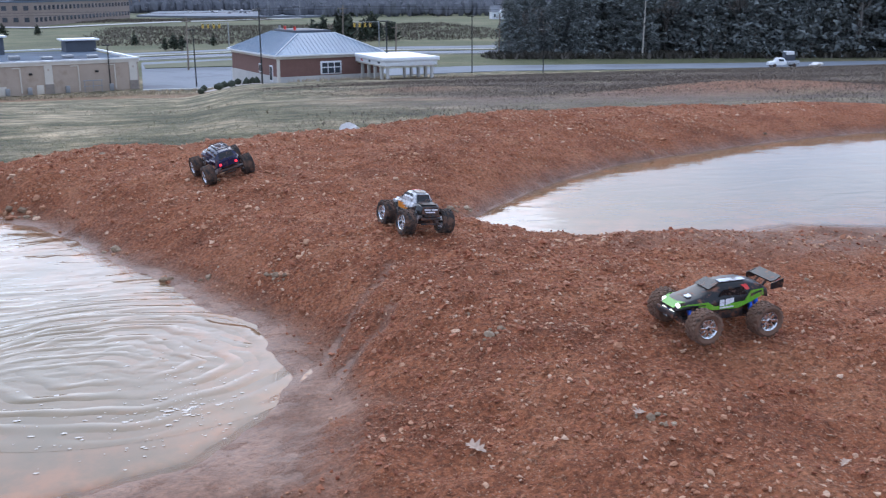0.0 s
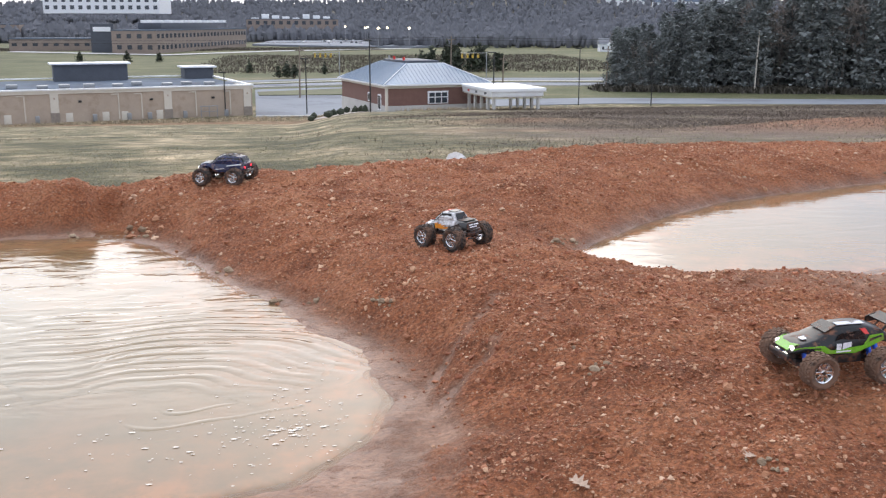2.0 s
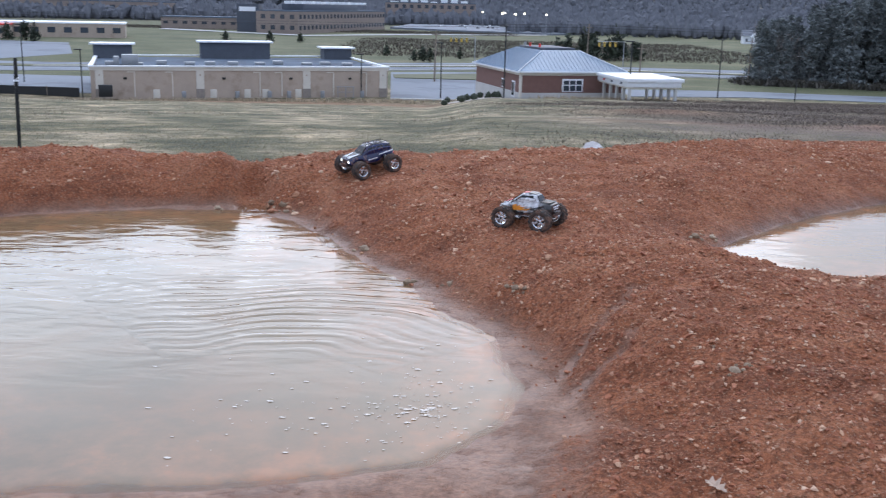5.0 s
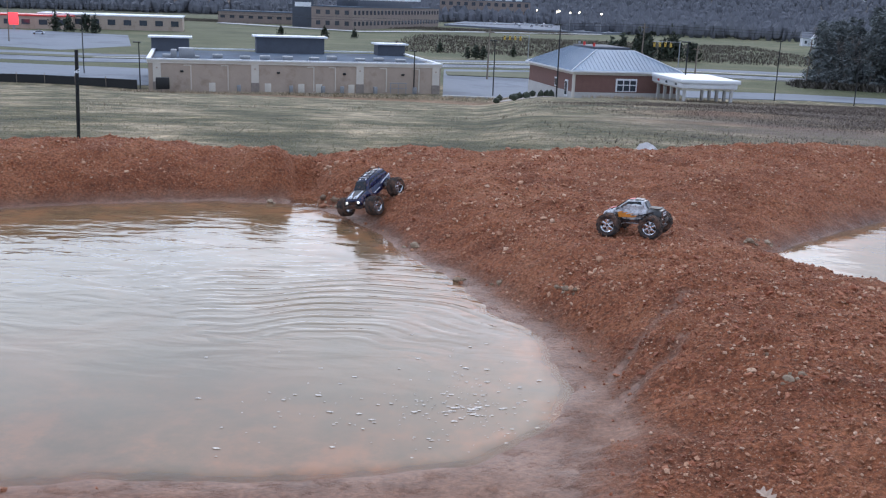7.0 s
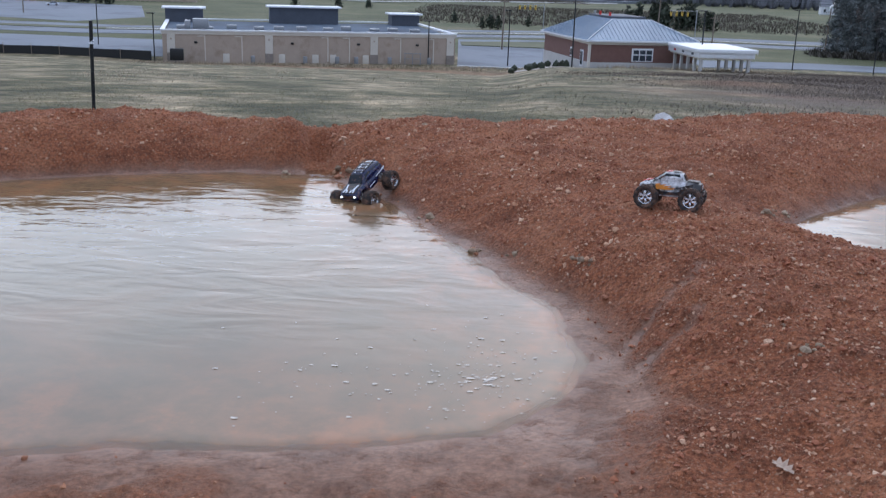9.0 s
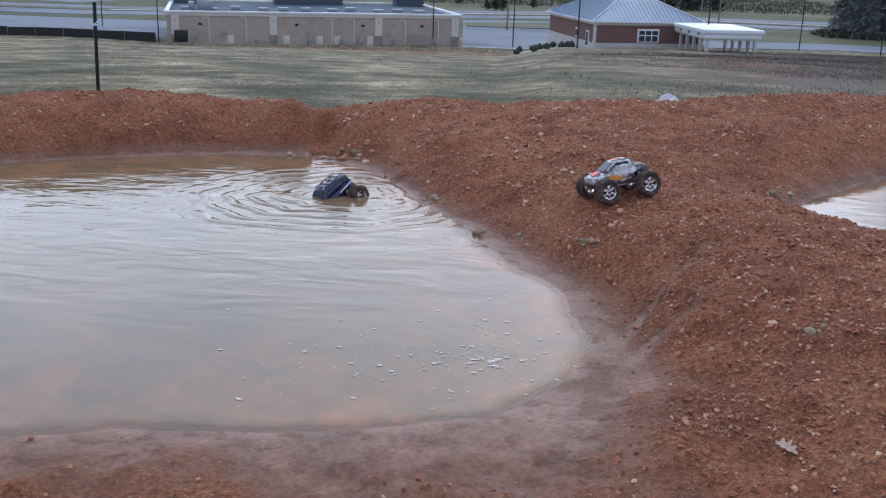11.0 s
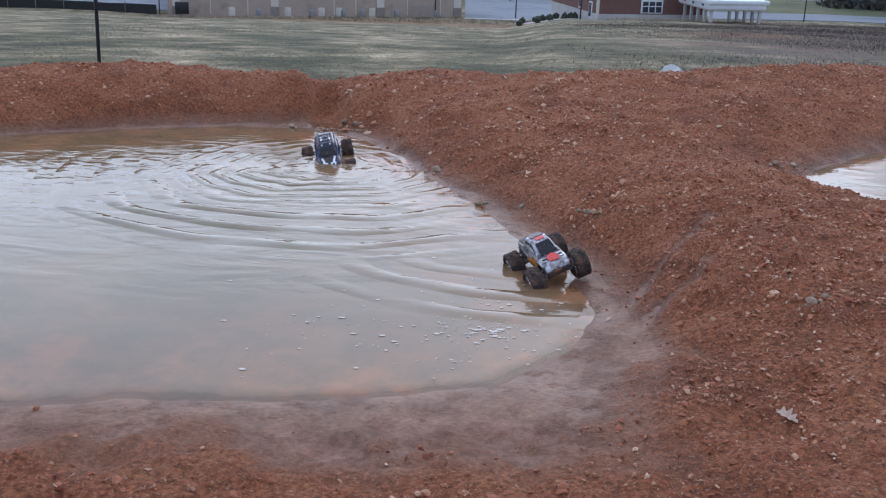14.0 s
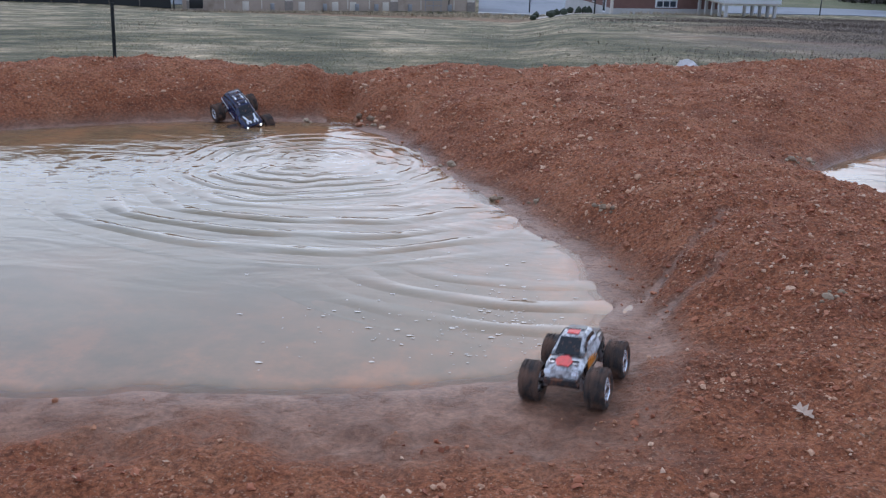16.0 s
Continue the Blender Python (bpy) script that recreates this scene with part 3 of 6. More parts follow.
def add_running_gear(truck, wheelbase, track, r, low, blue=False):
    part("chassis", merge(box(-wheelbase * 0.62, wheelbase * 0.62, -0.045, 0.045, low, low + 0.035, 0.006), box(-wheelbase * 0.35, wheelbase * 0.3, -0.07, 0.07, low + 0.01, low + 0.06, 0.01)), DARK_PLASTIC, truck)
    for sx in (1, -1):
        x = sx * wheelbase / 2
        part("gearbox", box(x - 0.035, x + 0.035, -0.03, 0.03, low + 0.002, low + 0.055, 0.01), DARK_PLASTIC, truck)
        part("shock_tower", box(x - 0.006, x + 0.006, -0.06, 0.06, low + 0.04, low + 0.105, 0.004), DARK_PLASTIC, truck)
        for sy in (1, -1):
            y1 = sy * (track / 2 - 0.035)
            bm = bmesh.new()
            add_rod(bm, (x - 0.035, sy * 0.03, low + 0.012), (x, y1, r - 0.018), 0.007, 0.006)
            add_rod(bm, (x + 0.035, sy * 0.03, low + 0.012), (x, y1, r - 0.018), 0.007, 0.006)
            add_rod(bm, (x, sy * 0.03, low + 0.05), (x, y1, r + 0.022), 0.005)
            part("suspension_arm", bm, DARK_PLASTIC, truck)
            part("axle", rod((x, sy * 0.025, low + 0.03), (x, sy * track / 2, r), 0.006), ALUMINIUM, truck)
            sh = bmesh.new()
            for dx in (-0.018, 0.018):
                add_rod(sh, (x + dx, sy * 0.05, low + 0.10), (x + dx, sy * (track / 2 - 0.06), r - 0.004), 0.010, 0.010, 10)
                add_rod(sh, (x + dx, sy * 0.05, low + 0.10), (x + dx, sy * (track / 2 - 0.085), r + 0.022), 0.0125, 0.0125, 10)
            part("shock_absorber", sh, BLUE_METAL if blue else ALUMINIUM, truck)


def panel_on_side(points, mat, name, truck, label, y_off=0.003):
    """The same thin plate on both flanks; points are (x, y, z) of the left one."""
    for sy in (1, -1):
        pts = [(x, sy * y, z) for x, y, z in points]
        part(name, plate(pts if sy > 0 else pts[::-1], y_off, (0, sy, 0.15)), mat, truck, label)


def green_truck():
    t = thing("model_truggy", "lime green and black radio-controlled truggy with rear wing on red clay", "toy truck")
    body = [(-0.25, 0.135, 0.175, 0.13, 0.11), (-0.20, 0.15, 0.205, 0.17, 0.14), (-0.13, 0.125, 0.222, 0.19, 0.145), (-0.06, 0.105, 0.226, 0.195, 0.135), (0.02, 0.10, 0.222, 0.20, 0.13), (0.08, 0.10, 0.195, 0.205, 0.145),
            (0.13, 0.115, 0.172, 0.205, 0.16), (0.19, 0.125, 0.158, 0.20, 0.16), (0.235, 0.118, 0.145, 0.185, 0.14), (0.262, 0.112, 0.128, 0.15, 0.11)]
    part("body", loft(body), BLACK_PAINT, t, "glossy black shell with clay dust")
    panel_on_side([(0.245, 0.080, 0.122), (0.13, 0.104, 0.128), (0.085, 0.1055, 0.112), (-0.06, 0.1025, 0.108), (-0.13, 0.100, 0.130), (-0.215, 0.083, 0.155), (-0.21, 0.079, 0.185), (-0.13, 0.095, 0.185), (-0.10, 0.0985, 0.14), (0.07, 0.105, 0.128), (0.11, 0.104, 0.152), (0.2, 0.095, 0.148), (0.245, 0.080, 0.138)], GREEN_PAINT, "side_panel", t, "lime green flank panel")
    panel_on_side([(0.055, 0.088, 0.155), (0.02, 0.090, 0.20), (-0.085, 0.086, 0.208), (-0.115, 0.094, 0.165)], TINTED, "side_window", t, "smoked side window")
    panel_on_side([(0.045, 0.108, 0.128), (0.045, 0.107, 0.158), (0.022, 0.107, 0.158), (0.022, 0.108, 0.128)], WHITE_TRIM, "decal", t, "white rectangular sponsor patch")
    panel_on_side([(0.014, 0.108, 0.130), (0.014, 0.107, 0.160), (-0.030, 0.106, 0.163), (-0.030, 0.108, 0.142)], WHITE_TRIM, "decal", t, "white rectangular sponsor patch")
    panel_on_side([(0.045, 0.1085, 0.116), (0.045, 0.1085, 0.123), (-0.03, 0.1085, 0.125), (-0.03, 0.1085, 0.118)], WHITE_TRIM, "decal", t, "white lettering bar")
    panel_on_side([(-0.085, 0.072, 0.212), (-0.115, 0.071, 0.214), (-0.13, 0.085, 0.190), (-0.11, 0.087, 0.188)], RED_TRIM, "decal", t, "red triangle")
    part("windscreen", plate([(0.085, -0.062, 0.1985), (0.085, 0.062, 0.1985), (0.03, 0.056, 0.2265), (0.03, -0.056, 0.2265)], 0.003, (0.4, 0, 1)), TINTED, t)
    part("bonnet_decal", plate([(0.185, 0.005, 0.1645), (0.185, 0.04, 0.164), (0.165, 0.045, 0.170), (0.16, 0.01, 0.1715)], 0.003, (0.25, 0, 1)), WHITE_TRIM, t, "white scribbled bonnet decal")
    part("nose", plate([(0.263, -0.052, 0.124), (0.263, 0.052, 0.124), (0.242, 0.066, 0.146), (0.215, 0.074, 0.154), (0.236, 0.03, 0.150), (0.236, -0.03, 0.150), (0.215, -0.074, 0.154), (0.242, -0.066, 0.146)], 0.003, (0.4, 0, 1)), GREEN_PAINT, t, "lime green nose panel")
    part("roof_stripe", plate([(0.02, 0.012, 0.2285), (0.02, 0.05, 0.2265), (-0.12, 0.055, 0.229), (-0.12, 0.02, 0.2305)], 0.003, (0, 0, 1)), SILVER_PAINT, t, "grey roof stripe")
    for y in (-0.055, 0.055):
        part("headlight", lathe([(0.0, 0.001), (0.0, 0.013), (-0.012, 0.014)], 12), LAMP_WHITE, t, "lit white headlight", pose(0.252, y, 0.135, 0, 0, -90))
        part("spotlight", lathe([(0.0, 0.001), (0.0, 0.007), (-0.02, 0.007)], 10), LAMP_WHITE, t, "small lit lamp", pose(0.268, y * 0.55, 0.108, 0, 0, -90))
    part("front_bumper", merge(box(0.235, 0.275, -0.07, 0.07, 0.078, 0.09, 0.005), box(0.262, 0.278, -0.08, 0.08, 0.085, 0.11, 0.006)), DARK_PLASTIC, t)
    wing = plate([(-0.245, -0.09, 0.212), (-0.245, 0.09, 0.212), (-0.275, 0.09, 0.219), (-0.30, 0.09, 0.234), (-0.30, -0.09, 0.234), (-0.275, -0.09, 0.219)], 0.006, (0.2, 0, 1))
    w = part("wing", wing, BLACK_PAINT, t, "black rear wing with red corner")
    for y in (-0.092, 0.092):
        part("end_plate", plate([(-0.237, y, 0.198), (-0.237, y, 0.228), (-0.305, y, 0.248), (-0.305, y, 0.205)], 0.004, (0, math.copysign(1, y), 0)), BLACK_PAINT, w)
    for y in (-0.03, 0.03):
        part("wing_stay", rod((-0.20, y, 0.14), (-0.268, y * 1.15, 0.217), 0.006), DARK_PLASTIC, t)
    part("wing_badge", plate([(-0.283, 0.060, 0.222), (-0.283, 0.085, 0.222), (-0.298, 0.085, 0.231), (-0.298, 0.060, 0.231)], 0.009, (0.4, 0, 1)), RED_TRIM, w, "red badge")
    # the shell sits high and narrow over the wheels
    for o in t.children:
        o.data.transform(Matrix.Translation((0, 0, 0.016)) @ Matrix.Diagonal((1, 0.90, 1, 1)))
    add_running_gear(t, 0.335, 0.32, 0.080, 0.056, True)
    add_wheels(t, 0.335, 0.32, 0.080, 0.086, 8, RUBBER_BROWN, 20, "eight-hole satin chrome rim")
    return t


def white_truck():
    t = thing("model_pickup", "silver radio-controlled monster pickup with orange flames, muddy chrome wheels", "toy truck")
    body = [(-0.205, 0.135, 0.178, 0.16, 0.14), (-0.185, 0.128, 0.190, 0.185, 0.165), (-0.145, 0.158, 0.193, 0.19, 0.17), (-0.10, 0.158, 0.192, 0.192, 0.17), (-0.06, 0.122, 0.192, 0.192, 0.17), (0.0, 0.115, 0.192, 0.192, 0.17), (0.06, 0.118, 0.190, 0.192, 0.168),
            (0.10, 0.152, 0.186, 0.195, 0.165), (0.145, 0.150, 0.180, 0.192, 0.16), (0.185, 0.125, 0.170, 0.185, 0.15), (0.205, 0.125, 0.158, 0.165, 0.135)]
    part("body", loft(body), PRINTED_SHELL, t, "scuffed silver pickup shell with dark print")
    cab = [(-0.10, 0.185, 0.192, 0.165, 0.13), (-0.078, 0.185, 0.242, 0.168, 0.118), (-0.02, 0.185, 0.251, 0.17, 0.122), (0.04, 0.185, 0.245, 0.17, 0.12), (0.118, 0.183, 0.190, 0.165, 0.135)]
    part("cab", loft(cab), PRINTED_SHELL, t, "silver cab roof")
    panel_on_side([(0.088, 0.0815, 0.197), (0.034, 0.0695, 0.237), (-0.056, 0.0695, 0.239), (-0.072, 0.082, 0.197)], TINTED, "side_window", t, "smoked side window", 0.004)
    part("windscreen", plate([(0.119, -0.062, 0.192), (0.119, 0.062, 0.192), (0.05, 0.053, 0.241), (0.05, -0.053, 0.241)], 0.004, (0.7, 0, 0.7)), TINTED, t)
    part("rear_window", plate([(-0.102, 0.058, 0.196), (-0.102, -0.058, 0.196), (-0.081, -0.050, 0.238), (-0.081, 0.050, 0.238)], 0.004, (-0.8, 0, 0.4)), TINTED, t)
    part("truck_bed", plate([(-0.108, -0.07, 0.1965), (-0.108, 0.07, 0.1965), (-0.19, 0.07, 0.1935), (-0.19, -0.07, 0.1935)], 0.003, (0, 0, 1)), DARK_PLASTIC, t, "dark open load bed")
    part("tailgate", plate([(-0.207, -0.075, 0.136), (-0.207, 0.075, 0.136), (-0.203, 0.068, 0.182), (-0.203, -0.068, 0.182)], 0.004, (-1, 0, 0.1)), DARK_PLASTIC, t, "black tailgate and lights")
    for z, y0, y1 in ((0.166, -0.058, -0.008), (0.166, 0.002, 0.055), (0.150, -0.040, 0.046)):
        part("tailgate_bar", plate([(-0.2105, y1, z - 0.004), (-0.2105, y0, z - 0.004), (-0.2095, y0, z + 0.004), (-0.2095, y1, z + 0.004)], 0.002, (-1, 0, 0.1)), WHITE_TRIM, t, "worn white lettering bar")
    part("bonnet_decal", plate([(0.190, -0.028, 0.1715), (0.188, 0.004, 0.1725), (0.194, 0.030, 0.1705), (0.165, 0.046, 0.180), (0.140, 0.030, 0.187), (0.124, 0.008, 0.190), (0.132, -0.024, 0.188), (0.158, -0.044, 0.182)], 0.003, (0.25, 0, 1)), RED_TRIM, t, "red bonnet patch")
    part("roof_decal", plate([(0.035, -0.03, 0.2495), (0.035, 0.03, 0.2495), (0.0, 0.03, 0.2535), (0.0, -0.03, 0.2535)], 0.003, (0, 0, 1)), RED_TRIM, t, "red roof patch")
    part("roof_decal", plate([(-0.008, -0.05, 0.2535), (-0.008, 0.05, 0.2535), (-0.068, 0.045, 0.2475), (-0.068, -0.045, 0.2475)], 0.003, (0, 0, 1)), BLACK_PAINT, t, "black roof pattern")
    panel_on_side([(0.095, 0.0975, 0.128), (0.10, 0.0985, 0.165), (0.06, 0.097, 0.172), (0.075, 0.0985, 0.158), (0.025, 0.0965, 0.168), (0.045, 0.0985, 0.152), (-0.015, 0.0965, 0.160), (0.02, 0.0985, 0.144), (-0.05, 0.0975, 0.146), (-0.01, 0.0985, 0.130)], ORANGE_TRIM, "flame_decal", t, "orange flame decal")
    panel_on_side([(-0.03, 0.0985, 0.135), (-0.03, 0.098, 0.141), (-0.15, 0.0955, 0.178), (-0.155, 0.0955, 0.170)], BLACK_PAINT, "stripe", t, "black stripe")
    part("front_bumper", merge(box(0.19, 0.222, -0.09, 0.09, 0.098, 0.112, 0.005), box(0.205, 0.225, -0.085, 0.085, 0.112, 0.128, 0.006)), DARK_PLASTIC, t)
    part("rear_bumper", merge(box(-0.225, -0.20, -0.085, 0.085, 0.10, 0.118, 0.005), rod((-0.222, -0.06, 0.128), (-0.222, 0.06, 0.128), 0.006), rod((-0.215, -0.075, 0.075), (-0.215, 0.075, 0.075), 0.006)), DARK_PLASTIC, t)
    for y in (-0.07, 0.07):
        part("headlight", plate([(0.207, y - 0.016, 0.142), (0.207, y + 0.016, 0.142), (0.200, y + 0.016, 0.158), (0.200, y - 0.016, 0.158)], 0.004, (1, 0, 0.2)), WHITE_TRIM, t, "clear headlight decal")
        part("side_skid", rod((-0.07, y * 1.1, 0.088), (0.07, y * 1.1, 0.088), 0.006), ALUMINIUM, t, "bare metal side rail")
    # the shell is much narrower than the wheels stand apart
    for o in t.children:
        o.data.transform(Matrix.Translation((0, 0, 0.004)) @ Matrix.Diagonal((1, 0.80, 1, 1)))
    add_running_gear(t, 0.30, 0.27, 0.082, 0.082)
    return t, add_wheels(t, 0.30, 0.27, 0.082, 0.084, 6, RUBBER, 16, "six-spoke chrome rim")


def dark_truck():
    t = thing("model_off_roader", "navy and black radio-controlled off-roader with roof rack, splashed with mud", "toy truck")
    body = [(-0.235, 0.135, 0.185, 0.17, 0.15), (-0.215, 0.13, 0.20, 0.195, 0.17), (-0.17, 0.162, 0.202, 0.20, 0.175), (-0.11, 0.160, 0.202, 0.20, 0.175), (-0.07, 0.12, 0.202, 0.20, 0.175), (0.0, 0.115, 0.202, 0.20, 0.175), (0.06, 0.118, 0.200, 0.20, 0.175),
            (0.11, 0.162, 0.198, 0.20, 0.172), (0.17, 0.160, 0.194, 0.198, 0.168), (0.215, 0.13, 0.185, 0.19, 0.16), (0.235, 0.13, 0.172, 0.17, 0.145)]
    part("body", loft(body), NAVY_PAINT, t, "glossy navy blue shell with clay splashes")
    cab = [(-0.225, 0.19, 0.20, 0.17, 0.145), (-0.205, 0.19, 0.252, 0.175, 0.125), (-0.12, 0.19, 0.266, 0.178, 0.13), (-0.02, 0.19, 0.266, 0.178, 0.13), (0.03, 0.19, 0.258, 0.176, 0.125), (0.09, 0.19, 0.202, 0.17, 0.145)]
    part("cab", loft(cab), NAVY_PAINT, t, "navy cab with dark glass")
    for x0, x1 in ((0.060, -0.045), (-0.060, -0.13), (-0.145, -0.205)):
        top0, top1 = (0.022 if x0 > 0 else x0), x1
        panel_on_side([(x0, 0.085, 0.206), (top0, 0.0735, 0.246), (top1, 0.0735, 0.250 if x1 > -0.2 else 0.242), (x1, 0.086, 0.206)], TINTED, "side_window", t, "smoked side window", 0.004)
    part("windscreen", plate([(0.094, -0.066, 0.204), (0.094, 0.066, 0.204), (0.038, 0.056, 0.256), (0.038, -0.056, 0.256)], 0.004, (0.7, 0, 0.7)), TINTED, t)
    part("rear_window", plate([(-0.228, 0.062, 0.206), (-0.228, -0.062, 0.206), (-0.210, -0.052, 0.246), (-0.210, 0.052, 0.246)], 0.004, (-0.9, 0, 0.3)), TINTED, t)
    rack = bmesh.new()
    for y in (-0.052, 0.052):
        add_rod(rack, (0.01, y, 0.272), (-0.185, y, 0.272), 0.0035)
    for x in (0.01, -0.04, -0.09, -0.14, -0.185):
        add_rod(rack, (x, -0.052, 0.272), (x, 0.052, 0.272), 0.003)
        for y in (-0.052, 0.052):
            add_rod(rack, (x, y, 0.262), (x, y, 0.272), 0.003)
    part("roof_rack", rack, DARK_PLASTIC, t, "black tubular roof rack")
    panel_on_side([(-0.07, 0.1025, 0.172), (-0.07, 0.102, 0.180), (-0.22, 0.097, 0.198), (-0.22, 0.098, 0.184)], WHITE_TRIM, "stripe", t, "white swept stripe")
    panel_on_side([(0.05, 0.1035, 0.140), (0.05, 0.1035, 0.149), (-0.045, 0.1035, 0.154), (-0.045, 0.1035, 0.148)], WHITE_TRIM, "stripe", t, "thin white stripe")
    part("bonnet_decal", plate([(0.2, 0.025, 0.1905), (0.2, 0.045, 0.190), (0.12, 0.06, 0.2015), (0.12, 0.045, 0.203)], 0.003, (0.1, 0, 1)), WHITE_TRIM, t, "white bonnet stripe")
    part("bonnet_decal", plate([(0.2, -0.045, 0.190), (0.2, -0.025, 0.1905), (0.12, -0.045, 0.203), (0.12, -0.06, 0.2015)], 0.003, (0.1, 0, 1)), WHITE_TRIM, t, "white bonnet stripe")
    part("bonnet", plate([(0.225, -0.062, 0.1825), (0.225, 0.062, 0.1825), (0.17, 0.07, 0.1965), (0.10, 0.072, 0.2015), (0.10, -0.072, 0.2015), (0.17, -0.07, 0.1965)], 0.002, (0.15, 0, 1)), BLACK_PAINT, t, "black bonnet panel")
    for y in (-0.034, 0.0, 0.034):
        part("roof_decal", plate([(0.02, y - 0.006, 0.2605), (0.02, y + 0.008, 0.2605), (-0.09, y + 0.012, 0.2675), (-0.12, y - 0.004, 0.2675)], 0.003, (0, 0, 1)), WHITE_TRIM if y else BLACK_PAINT, t, "streaked roof decal")
    for y in (-0.05, -0.02, 0.018, 0.047):
        part("bonnet_decal", plate([(0.222, y - 0.007, 0.1855), (0.222, y + 0.006, 0.1855), (0.196, y + 0.010, 0.193), (0.188, y - 0.004, 0.1945)], 0.003, (0.3, 0, 1)), WHITE_TRIM, t, "white nose marking")
    part("grille", plate([(0.237, -0.05, 0.138), (0.237, 0.05, 0.138), (0.236, 0.05, 0.164), (0.236, -0.05, 0.164)], 0.004, (1, 0, 0)), DARK_PLASTIC, t)
    for y in (-0.066, 0.066):
        part("headlight", lathe([(0.0, 0.001), (0.0, 0.011), (-0.012, 0.012)], 12), LAMP_WHITE, t, "lit white headlight", pose(0.242, y, 0.155, 0, 0, -90))
        part("tail_light", plate([(-0.238, y + 0.010, 0.150), (-0.238, y - 0.010, 0.150), (-0.236, y - 0.010, 0.166), (-0.236, y + 0.010, 0.166)], 0.004, (-1, 0, 0)), LAMP_RED, t, "lit red tail light")
    part("front_bumper", merge(box(0.225, 0.258, -0.095, 0.095, 0.10, 0.118, 0.006), rod((0.25, -0.05, 0.13), (0.25, 0.05, 0.13), 0.007)), DARK_PLASTIC, t)
    part("rear_bumper", merge(box(-0.258, -0.23, -0.095, 0.095, 0.10, 0.118, 0.006), rod((-0.23, -0.05, 0.08), (-0.23, 0.05, 0.08), 0.007)), DARK_PLASTIC, t)
    add_running_gear(t, 0.335, 0.33, 0.083, 0.085)
    return t, add_wheels(t, 0.335, 0.33, 0.083, 0.092, 5, RUBBER, 18, "five-spoke chrome rim with pale insert")


# x, y, heading in degrees, then lift, nose-down and lean beyond what the ground gives
GREEN_STAND = (2.16, 3.65, -173, 0.008, -2, 6)
WHITE_RUN = [(0.0, 1.24, 5.52, 104, 0, 0, 0), (0.5, 1.12, 5.68, 113, 0, 0, 0), (1.0, 1.09, 5.88, 117, 0, 0, 0), (1.5, 0.98, 6.02, 121, 0, 0, 0), (2.0, 0.93, 6.10, 126, 0, 0, 0), (2.5, 0.89, 6.16, 129, 0, 0, 0), (3.0, 0.85, 6.21, 132, 0, 0, 0),
             (3.5, 0.81, 6.26, 135, 0, 0, 0), (4.0, 0.73, 6.31, 140, 0, 0, 0), (4.5, 0.64, 6.37, 146, 0, 0, 0), (5.0, 0.57, 6.41, 150, 0, 0, 0), (5.2, 0.58, 6.40, 151, 0, 0, 0), (6.3, 0.78, 6.30, 155, 0, 0, 0), (7.3, 0.95, 6.21, 158, 0, 0, 0), (8.5, 0.96, 6.19, 162, 0, 0, 0),
             (9.0, 1.00, 6.14, 164, 0, 0, 0), (9.2, 1.00, 6.14, 165, 0, 0, 0), (10.3, 0.85, 6.08, 184, 0, 0, 0), (11.0, 0.64, 5.93, 203, 0, 0, 2), (11.3, 0.53, 5.79, 212, -0.005, 3, 0), (11.5, 0.44, 5.66, 220, -0.005, 6, -2), (11.8, 0.25, 5.48, 236, -0.005, -5, -5),
             (12.0, 0.12, 5.36, 250, 0, -9, -11), (12.5, 0.08, 5.10, 266, 0.014, -8, 13), (13.0, 0.12, 4.99, 275, 0.019, -5, 7), (13.5, 0.15, 4.92, 283, 0.012, -2, 1), (14.0, 0.20, 4.78, 292, 0.016, 2, 4), (14.5, 0.23, 4.68, 297, 0.011, 2, 4),
             (15.0, 0.34, 4.41, 294, 0.01, 4, 1), (15.5, 0.36, 3.94, 264, 0, 0, 0), (15.7, 0.30, 3.71, 257, 0, 0, 0), (16.0, 0.205, 3.37, 252, 0, 0, 0)]
